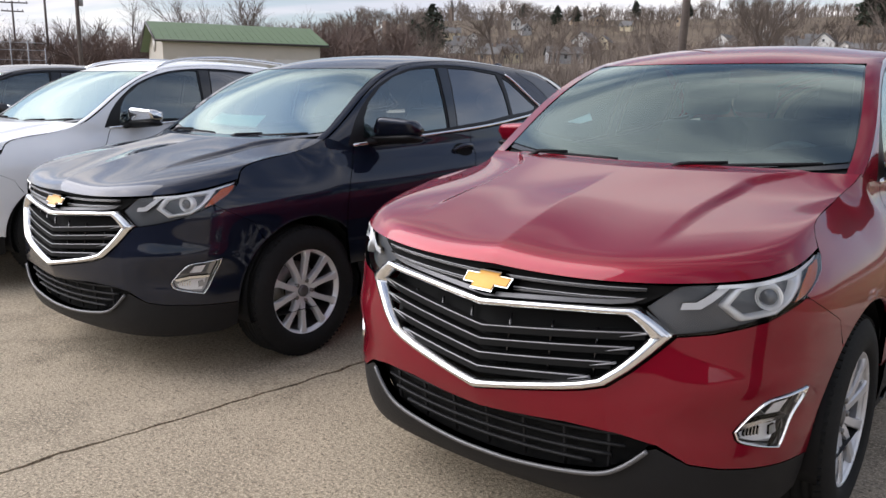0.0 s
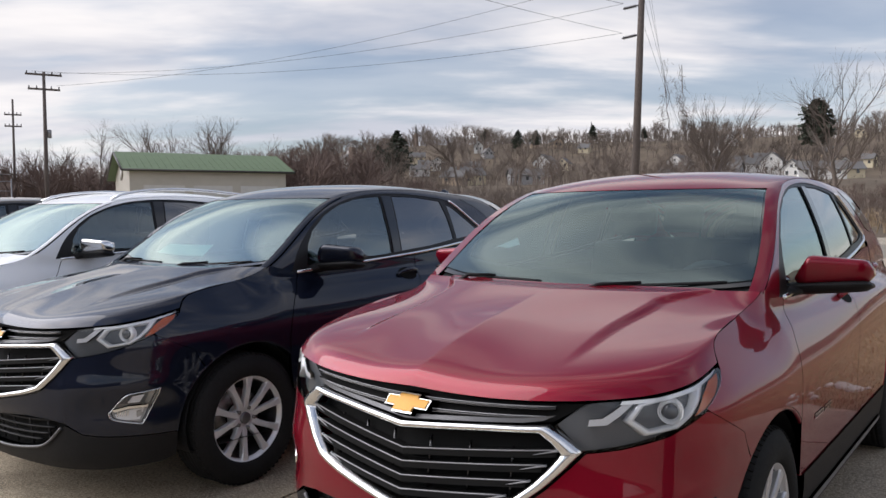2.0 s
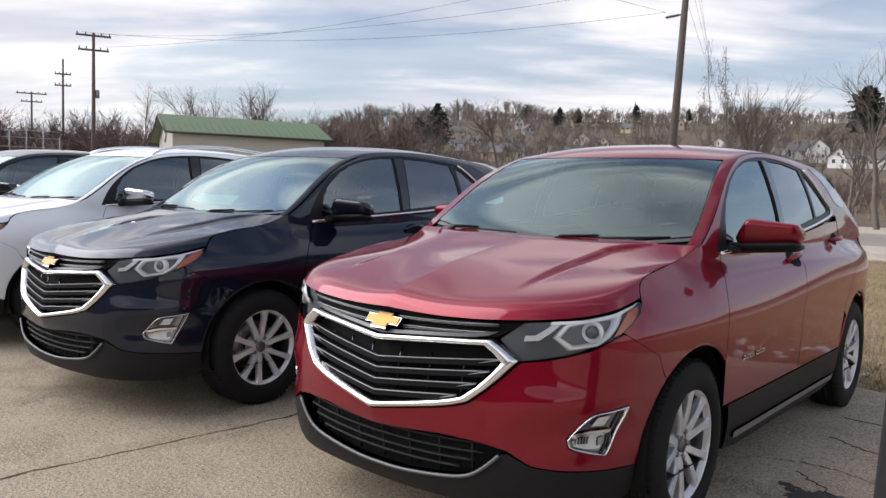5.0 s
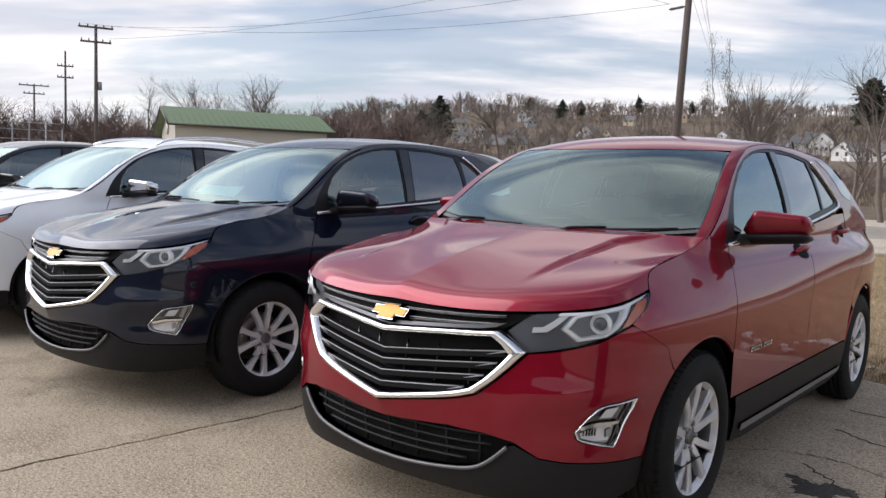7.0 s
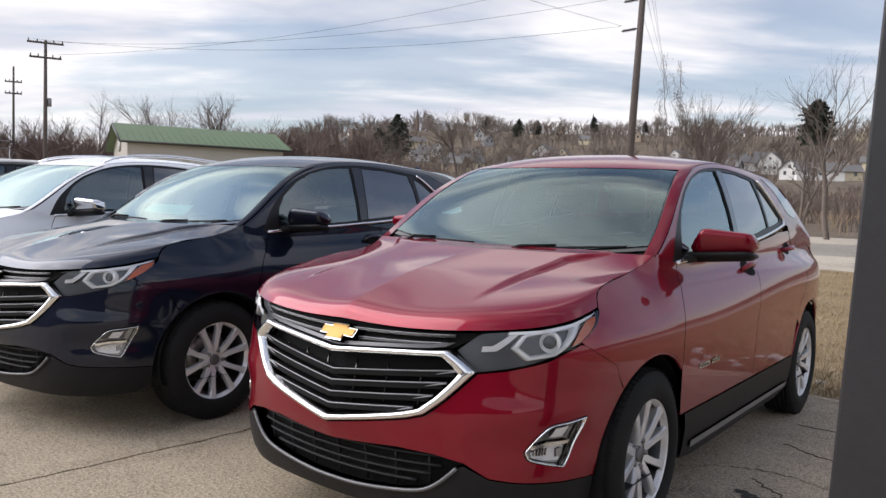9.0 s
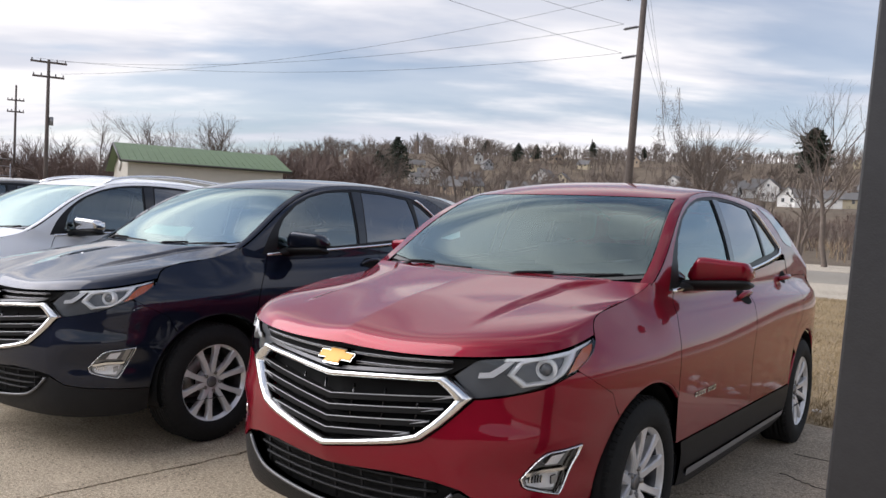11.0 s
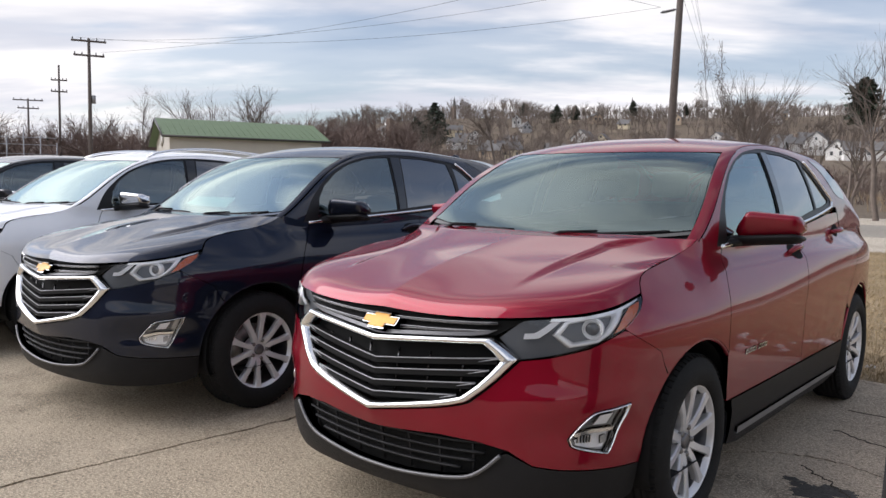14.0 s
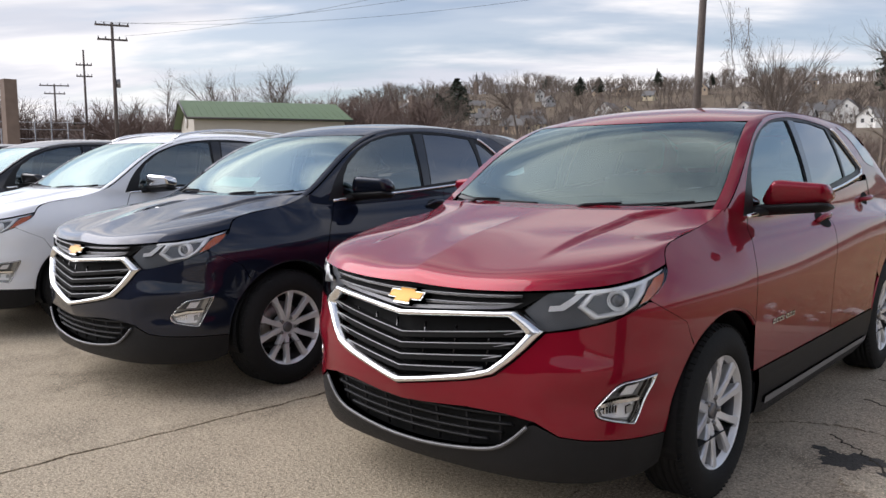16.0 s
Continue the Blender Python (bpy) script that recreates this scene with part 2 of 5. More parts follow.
def smooth_line(points, n=8):
    """A rounded open line through 2D points (Catmull-Rom)."""
    p = [points[0]] + list(points) + [points[-1]]
    out = []
    for a, b, c, d in zip(p, p[1:], p[2:], p[3:]):
        for i in range(n):
            t = i / n
            out.append(tuple(.5 * (2 * b[k] + (c[k] - a[k]) * t + (2 * a[k] - 5 * b[k] + 4 * c[k] - d[k]) * t * t + (3 * b[k] - a[k] - 3 * c[k] + d[k]) * t ** 3) for k in range(len(b))))
    return out + [tuple(points[-1])]


def frame_of(fn, u, v):
    """Places and outward normals of a surface at the parameters."""
    e = 2e-3
    p = fn(u, v)
    n = np.cross(fn(u + e, v) - fn(u - e, v), fn(u, v + e) - fn(u, v - e))
    return p, n / np.maximum(np.linalg.norm(n, axis=-1, keepdims=True), 1e-12)


def panel(name, fn, outer, holes=(), m=None, parent=None, step=.025, lift=0.0, skirt=.014, label="", roll=None):
    """A pressed panel: a region of a surface with clean edges, holes and turned-in rims."""
    loops = [dense(list(l), step * .8) for l in (outer, *holes)]
    lo, hi = loops[0].min(0), loops[0].max(0)
    rows = np.arange(lo[1] + step * .5, hi[1], step * .87)
    grid = np.array([(x + (i % 2) * step / 2, y) for i, y in enumerate(rows) for x in np.arange(lo[0], hi[0], step)]).reshape(-1, 2)
    if len(grid):
        keep = inside(loops[0], grid)
        for l in loops[1:]:
            keep &= ~inside(l, grid)
        grid = grid[keep]
        rim = np.concatenate(loops)
        if len(grid):
            near = np.concatenate([np.sqrt(((g[:, None] - rim[None]) ** 2).sum(-1)).min(1) for g in np.array_split(grid, max(1, len(grid) // 500))])
            grid = grid[near > step * .45]
    pts = np.concatenate([*loops, grid])
    edges, at = [], 0
    for l in loops:
        edges += [(at + i, at + (i + 1) % len(l)) for i in range(len(l))]
        at += len(l)
    vo, eo, fo, _, _, _ = delaunay_2d_cdt([Vector(p) for p in pts], edges, [], 0, 1e-6)
    vo = np.array([tuple(v) for v in vo])
    fo = np.array([f for f in fo if len(f) == 3])
    cen = vo[fo].mean(1)
    keep = inside(loops[0], cen)
    for l in loops[1:]:
        keep &= ~inside(l, cen)
    fo = fo[keep]
    a, b, c = vo[fo[:, 0]], vo[fo[:, 1]], vo[fo[:, 2]]
    flip = (b[:, 0] - a[:, 0]) * (c[:, 1] - a[:, 1]) - (b[:, 1] - a[:, 1]) * (c[:, 0] - a[:, 0]) < 0
    fo[flip] = fo[flip][:, ::-1]
    p, n = frame_of(fn, vo[:, 0], vo[:, 1])
    if roll:
        k = n + roll(vo[:, 0], vo[:, 1])
        n2 = k / np.linalg.norm(k, axis=1, keepdims=True)
    else:
        n2 = n
    verts, norms, faces = list(p + n * lift), list(n2), [tuple(map(int, f)) for f in fo]
    if skirt > 0:
        for l in loops:
            q, k = frame_of(fn, l[:, 0], l[:, 1])
            base, c = len(verts), len(l)
            side = np.cross(np.roll(q, -1, 0) - np.roll(q, 1, 0), k)
            side /= np.maximum(np.linalg.norm(side, axis=1, keepdims=True), 1e-9)
            verts += list(q + k * lift) + list(q + k * (lift - skirt))
            norms += list(side) * 2
            faces += [(base + i, base + (i + 1) % c, base + c + (i + 1) % c, base + c + i) for i in range(c)]
    return pydata(name, verts, faces, m, parent, label, norms)


def band(name, fn, outer, inner, m, parent, bulge=.012, lift=.0, n=7, per=5, label=""):
    """A rounded strip between two matching closed lines on a surface."""
    def resample(l):
        l = list(l)
        return np.array([(a[0] + (b[0] - a[0]) * i / per, a[1] + (b[1] - a[1]) * i / per) for a, b in zip(l, l[1:] + l[:1]) for i in range(per)])
    o, i = resample(outer), resample(inner)
    rows = []
    for k in range(n):
        t = k / (n - 1)
        uv = o * (1 - t) + i * t
        p, nn = frame_of(fn, uv[:, 0], uv[:, 1])
        rows.append(p + nn * (lift + bulge * math.sin(math.pi * t) ** .6 - (.02 if k in (0, n - 1) else 0)))
    c = len(o)
    verts = np.concatenate(rows)
    faces = [(k * c + j, k * c + (j + 1) % c, (k + 1) * c + (j + 1) % c, (k + 1) * c + j) for k in range(n - 1) for j in range(c)]
    return pydata(name, verts, faces, m, parent, label)


def tube(name, points, radius, m, parent=None, label="", sides=8, flat=1.0, cap=True):
    """A rod along a 3D line; flat squeezes it along its second axis."""
    P = np.array(points, float)
    R = np.broadcast_to(np.asarray(radius, float), (len(P),))
    d = np.gradient(P, axis=0)
    d /= np.linalg.norm(d, axis=1, keepdims=True)
    ref = np.array([0, 0, 1.0]) if abs(d[:, 2]).mean() < .8 else np.array([0, 1.0, 0])
    a = np.cross(d, ref)
    a /= np.linalg.norm(a, axis=1, keepdims=True)
    b = np.cross(a, d)
    ang = np.linspace(0, 2 * math.pi, sides, endpoint=False)
    verts = (P[:, None] + R[:, None, None] * (np.cos(ang)[None, :, None] * a[:, None] + flat * np.sin(ang)[None, :, None] * b[:, None])).reshape(-1, 3)
    n = len(P)
    faces = [(i * sides + j, i * sides + (j + 1) % sides, (i + 1) * sides + (j + 1) % sides, (i + 1) * sides + j) for i in range(n - 1) for j in range(sides)]
    if cap:
        faces += [tuple(range(sides))[::-1], tuple((n - 1) * sides + j for j in range(sides))]
    return pydata(name, verts, faces, m, parent, label)


def block(lo, hi, bevel=.01, seg=2):
    bm = bmesh.new()
    bmesh.ops.create_cube(bm, size=1)
    for v in bm.verts:
        v.co = [lo[k] + (v.co[k] + .5) * (hi[k] - lo[k]) for k in range(3)]
    if bevel > 0:
        bmesh.ops.bevel(bm, geom=bm.edges[:], offset=bevel, segments=seg, affect="EDGES", profile=.6)
    return bm


def lathe(profile, n=48):
    """Turns a profile of (along the x axis, radius) about x; closed where the profile's ends meet."""
    bm = bmesh.new()
    rings = [[bm.verts.new((a, r * math.cos(2 * math.pi * j / n), r * math.sin(2 * math.pi * j / n))) for j in range(n)] for a, r in profile]
    for p, q in zip(rings, rings[1:]):
        for j in range(n):
            bm.faces.new((p[j], p[(j + 1) % n], q[(j + 1) % n], q[j]))
    return bm

# ---- the shape of the parked cars: nose to -y, front axle at y = 0, driver's side +x ----
PLAN = [(0, -.93), (.305, -.913), (.567, -.855), (.744, -.74), (.854, -.551), (.897, -.284), (.917, .045), (.925, .5), (.925, 1.3),
        (.925, 2.3), (.912, 2.85), (.865, 3.2), (.77, 3.45), (.60, 3.62), (.33, 3.70), (0, 3.72)]
plan = np.array([(-x, y) for x, y in PLAN[1:9][::-1]] + PLAN)
ARC = [0., 0.301, 0.564, 0.781, 1.009, 1.255, 1.557, 2.007, 2.807, 3.807, 4.357, 4.710, 4.977, 5.217, 5.499, 5.830]
arc = np.array([-s for s in ARC[1:9][::-1]] + ARC)
plan_x, plan_y = spline(arc, plan[:, 0]), spline(arc, plan[:, 1])
S_END = float(arc[-1])
side_s = spline(plan[8:21, 1], arc[8:21])
front_off = spline([.15, .22, .32, .45, .6, .75, .87, .95, 1.02, 1.2], [-.12, -.05, -.01, 0, 0, -.022, -.036, -.045, -.07, -.2])
side_off = spline([.15, .25, .36, .48, .55, .62, .72, .80, .90, .98, 1.06, 1.12, 1.2, 1.3], [-.10, -.055, -.03, -.015, -.009, -.005, -.0015, 0, -.012, -.042, -.082, -.108, -.122, -.145])


rail_z = spline([.2, .3, .55, .85, 1.05, 1.3, 1.8, 2.3, 2.65, 2.85, 3.05, 3.3, 3.5, 3.68], [1.165, 1.225, 1.40, 1.555, 1.612, 1.642, 1.652, 1.625, 1.575, 1.49, 1.38, 1.26, 1.18, 1.12])


def upper_x(y, z):
    h = np.maximum(np.asarray(z, float) - 1.12, -.1)
    y = np.asarray(y, float)
    return .815 - .12 * h - .42 * h * h - .06 * np.clip((y - 1.6) / 1.7, 0, 2) ** 2 - .02 * np.clip((.7 - y) / .5, 0, 1) ** 2


def shell(s, z):
    """Lower body: arc length s round the plan (minus: the passenger's side) and height z."""
    s, z = np.asarray(s, float), np.asarray(z, float)
    sg, a, e = np.where(s < 0, -1.0, 1.0), np.abs(s), 1e-3
    x, y = plan_x(a), plan_y(a)
    dx, dy = plan_x(a + e) - plan_x(a - e), plan_y(a + e) - plan_y(a - e)
    l = np.hypot(dx, dy)
    nx, ny = np.where(a < 1e-6, 0, dy / l), -dx / l
    w = ramp(a, .45, 1.2)
    # the shoulder climbs towards the rear wheel
    rise = .11 * ramp(y, .5, 2.5)
    d = front_off(z) * (1 - w) + side_off(z - rise * ramp(z, .55, .85)) * w
    crown = ramp(a, .8, 1.15) * (1 - ramp(y, .0, .30)) * np.clip(z - .88, 0, 1) ** 1.5 * -.40
    # keel down the middle of the nose, crease and undercut beside the fog lamps
    keel = .040 * np.clip(1 - np.sqrt(a * a + 6e-5) / .5, 0, 1) ** 1.2 * ramp(z, .38, .55) * (1 - ramp(z, .80, .90))
    tuck = ramp(a, .52, .72) * (1 - ramp(a, 1.0, 1.2)) * (.006 * np.exp(-((z - .645) / .05) ** 2) - .012 * np.exp(-((z - .53) / .06) ** 2))
    d = d + crown + keel + tuck
    k = ramp(z, 1.03, 1.13) * ramp(y, .12, .45) * (1 - ramp(y, 3.40, 3.60)) * (a > 1)
    d = d * (1 - k) + (upper_x(y, z) - x) / np.maximum(np.abs(nx), .5) * k
    return np.stack([sg * (x + nx * d), y + ny * d, z + 0 * x], -1)


def side(y, z):
    return np.stack([upper_x(y, z), y + 0 * z, z + 0 * y], -1)


def side_far(u, z):
    p = side(-np.asarray(u), z)
    return p * np.array([-1, 1, 1])


mid_y = spline([.2, .3, .95, 1.2, 1.5, 2.2, 2.8, 3.3, 3.68], [.06, .17, .80, 1.08, 1.44, 2.2, 2.82, 3.36, 3.70])
mid_z = spline([.2, .3, .60, .95, 1.2, 1.5, 2.2, 2.8, 3.3, 3.5, 3.68], [1.13, 1.185, 1.385, 1.592, 1.668, 1.70, 1.692, 1.655, 1.58, 1.40, 1.14])


def top(a, y):
    """Windshield, roof and rear glass: a from -0.75 to 0.75 across, y along the rails."""
    a, y = np.asarray(a, float), np.asarray(y, float)
    k = a / .75
    ze = rail_z(y)
    xe = upper_x(y, ze)
    g = np.abs(k) ** 2.4
    return np.stack([k * xe, mid_y(y) * (1 - g) + y * g, mid_z(y) * (1 - g) + ze * g], -1)


nose_z = spline([0, .3, .62, .84, 1.0, 1.17], [.918, .917, .934, .952, .972, 1.004])
edge_s = spline([0, .06, .18, .45, .8, 1.0], [1.17, 1.20, 1.29, 1.50, 1.67, 1.72])
edge_z = spline([0, .06, .18, .45, .8, 1.0], [1.004, 1.040, 1.076, 1.106, 1.152, 1.180])
hood_mid_y = spline([0, .03, .5, 1], [-.893, -.882, -.38, .10])
hood_mid_z = spline([0, .04, .12, .3, .5, .75, 1], [.918, .950, .984, 1.034, 1.079, 1.130, 1.176])


def hood_at(p, q):
    """Bonnet: p across from -1 to 1, q from nose to cowl."""
    p, q = np.asarray(p, float), np.asarray(q, float)
    k = np.clip(np.abs(p), 0, 1.02)
    g = k ** 2
    sf = 1.17 * k
    F = shell(sf, nose_z(sf))
    E = shell(edge_s(q), edge_z(q))
    M = np.stack([0 * q, hood_mid_y(q), hood_mid_z(q)], -1)
    R0, R1 = np.array([0, .10, 1.176]), shell(1.72, 1.180)
    R = np.stack([k * R1[0], R0[1] + (R1[1] - R0[1]) * g, R0[2] + (R1[2] - R0[2]) * g + .012 * (k - g)], -1)
    F0, F1 = shell(0, .918), shell(1.17, nose_z(1.17))
    G, Q, K = g[..., None], q[..., None], k[..., None]
    B = np.concatenate([K, G, G], -1)
    fx = np.clip(Q, 0, 1)
    out = (1 - B) * M + B * E + (1 - fx) * (F - (1 - B) * F0 - B * F1) + fx * (R - (1 - B) * R0 - B * R1)
    x = out[..., 0]
    # raised middle field, its flank bending outwards at the cowl
    line = .440 + .03 * ramp(q, .45, .75) + .13 * ramp(q, .74, 1.0)
    out[..., 2] += .019 * (1 - ramp(x, line - .006, line + .042)) * ramp(q, .16, .50) * (1 - .6 * ramp(q, .85, 1.0))
    out[..., 2] += .075 * (.09 - np.abs(x) * np.exp(-(x / .34) ** 2)) * ramp(q, -.02, .06) * (1 - ramp(q, .35, .95))
    out[..., 0] *= np.where(p < 0, -1, 1)
    return out


def mirrored(loop):
    """Closes a half outline, drawn from the middle to the +s side and back to the middle."""
    return list(loop) + [(-s, z) for s, z in loop[::-1] if s > 1e-6]


def flip(loop):
    return [(-s, z) for s, z in loop[::-1]]


def arch(cs, cz, r, a0, a1, n=22):
    return [(cs + r * math.cos(math.radians(a0 + (a1 - a0) * i / n)), cz + r * math.sin(math.radians(a0 + (a1 - a0) * i / n))) for i in range(n + 1)]


S_FRONT, S_REAR = float(side_s(0)), float(side_s(2.725))
HEADLAMP = smooth_line([(.583, .787), (.53, .83), (.50, .856)], 3) + smooth_line([(.56, .90), (.622, .928), (.84, .946), (1.0, .966), (1.155, .996)], 5) + smooth_line([(1.158, .985), (1.12, .95), (1.01, .893), (.86, .838), (.70, .804)], 5)
FOG = smooth_line([(.775, .515), (.83, .575), (.88, .612), (.96, .622), (1.045, .632)], 4) + smooth_line([(1.035, .60), (.985, .50), (.955, .455), (.945, .45)], 4) + smooth_line([(.88, .462), (.81, .478), (.785, .49)], 3)
CHROME_OUT = [(0, .821), (.15, .832), (.29, .843), (.40, .851), (.482, .859), (.537, .827), (.592, .790), (.53, .727), (.478, .678), (.41, .622), (.35, .602), (.29, .588), (.15, .562), (.06, .546), (0, .535)]
CHROME_IN = [(0, .796), (.15, .807), (.29, .818), (.38, .824), (.448, .829), (.484, .805), (.514, .775), (.478, .732), (.432, .684), (.382, .644), (.330, .628), (.276, .615), (.15, .590), (.07, .575), (0, .564)]
BUMPER = [(0, .531), (.06, .542), (.15, .558), (.29, .584), (.35, .598), (.413, .618), (.481, .674), (.533, .723), (.596, .784), (.70, .799), (.86, .833), (1.012, .888), (1.03, .884), (1.12, .835), (1.205, .790), (1.225, .745)]


def headlamp(car, sg):
    """Lamp unit behind a clear cover: dark housing, light guides, projector, amber corner."""
    def f(l):
        return l if sg > 0 else flip(l)
    h = panel("headlight", shell, f(HEADLAMP), (), DARKGREY, car, .02, -.035, .03, "headlight with white light guide and amber corner")
    panel("lamp_cover", shell, f(HEADLAMP), (), LENS, h, .022, .002, 0)
    ring_out = [(.712, .878), (.76, .930), (.84, .943), (.95, .957), (1.055, .970), (1.012, .925), (.957, .880), (.90, .850), (.775, .834)]
    ring_in = [(.750, .882), (.785, .920), (.85, .932), (.945, .944), (.995, .949), (.970, .918), (.935, .889), (.892, .866), (.800, .854)]
    band("light_guide", shell, f(ring_out), f(ring_in), SILVER, h, .006, -.014, 7, 4)
    bar = [(.60, .860), (.66, .866), (.70, .892), (.748, .930), (.722, .934), (.68, .905), (.645, .884), (.605, .880)]
    panel("light_bar", shell, f(bar), (), WHITELENS, h, .02, -.016, .015)
    panel("brow", shell, f([(.70, .926), (.84, .934), (1.0, .954), (1.12, .982), (1.15, .994), (1.0, .965), (.84, .945), (.71, .937)]), (), SILVER, h, .02, -.008, .012)
    panel("amber_reflector", shell, f([(.968, .882), (1.03, .902), (1.075, .925), (1.125, .962), (1.142, .982), (1.075, .968), (1.022, .935)]), (), AMBER, h, .015, -.006, .012)
    p, n = frame_of(shell, np.array([sg * .880]), np.array([.903]))
    eye = bmesh.new()
    prof = [(.006, .001), (.004, .012), (-.004, .023), (-.010, .0265), (.004, .0275), (.004, .0300), (-.006, .0320), (.004, .0345), (.004, .0370), (-.03, .0385)]
    rings = [[eye.verts.new((r * math.cos(2 * math.pi * j / 28), r * math.sin(2 * math.pi * j / 28), a)) for j in range(28)] for a, r in prof]
    for u, v in zip(rings, rings[1:]):
        for j in range(28):
            eye.faces.new((u[j], u[(j + 1) % 28], v[(j + 1) % 28], v[j]))
    d = Vector((n[0][0] * .55, n[0][1] - .5, n[0][2] * .5)).normalized()
    eye.transform(Matrix.Translation(Vector(p[0]) - Vector(n[0]) * .016) @ d.to_track_quat("Z", "Y").to_matrix().to_4x4())
    part("projector", eye, SILVER, h)
    ball = bmesh.new()
    bmesh.ops.create_uvsphere(ball, u_segments=20, v_segments=10, radius=.0235)
    ball.transform(Matrix.Translation(Vector(p[0]) - Vector(n[0]) * .018) @ d.to_track_quat("Z", "Y").to_matrix().to_4x4() @ Matrix.Diagonal((1, 1, .6, 1)))
    part("projector_lens", ball, LENSGREY, h)


def foglamp(car, sg):
    def f(l):
        return l if sg > 0 else flip(l)
    c = np.array(FOG).mean(0)
    inner = [tuple(c + (np.array(q) - c) * .90) for q in FOG]
    b = band("fog_lamp", shell, f([tuple(c + (np.array(q) - c) * .972) for q in FOG]), f(inner), CHROME, car, .008, .0, 6, 2, "fog lamp in a chrome bezel")
    panel("fog_housing", shell, f([tuple(c + (np.array(q) - c) * .88) for q in FOG]), (), LAMPCLEAR, b, .02, -.03, .025)
    panel("divider", shell, f([(.80, .532), (.88, .545), (.985, .545), (.975, .533), (.88, .532), (.81, .520)]), (), CHROME, b, .02, -.004, .02)
    panel("upper_window", shell, f([(.835, .556), (.885, .596), (.99, .606), (.965, .555)]), (), DARKGREY, b, .02, -.016, .012)
    panel("running_light", shell, f([(.880, .564), (.905, .597), (.962, .602), (.938, .564)]), (), WHITELENS, b, .015, -.001, .02)
    panel("bulb", shell, f([(.925, .488), (.925, .515), (.95, .52), (.955, .495)]), (), LAMPCLEAR, b, .012, -.012, .012)
    panel("turn_reflector", shell, f([(.81, .507), (.88, .525), (.965, .528), (.94, .475), (.87, .478), (.82, .490)]), (), SILVER, b, .015, -.02, .01)
    for k in range(5):
        s0 = .822 + k * .013
        panel("rib", shell, f([(s0, .498), (s0 + .005, .498), (s0 + .009, .521), (s0 + .004, .521)]), (), CHROME, b, .01, -.010, .012)
    panel("fog_cover", shell, f([tuple(c + (np.array(q) - c) * .84) for q in FOG]), (), LENS, b, .025, .001, 0)


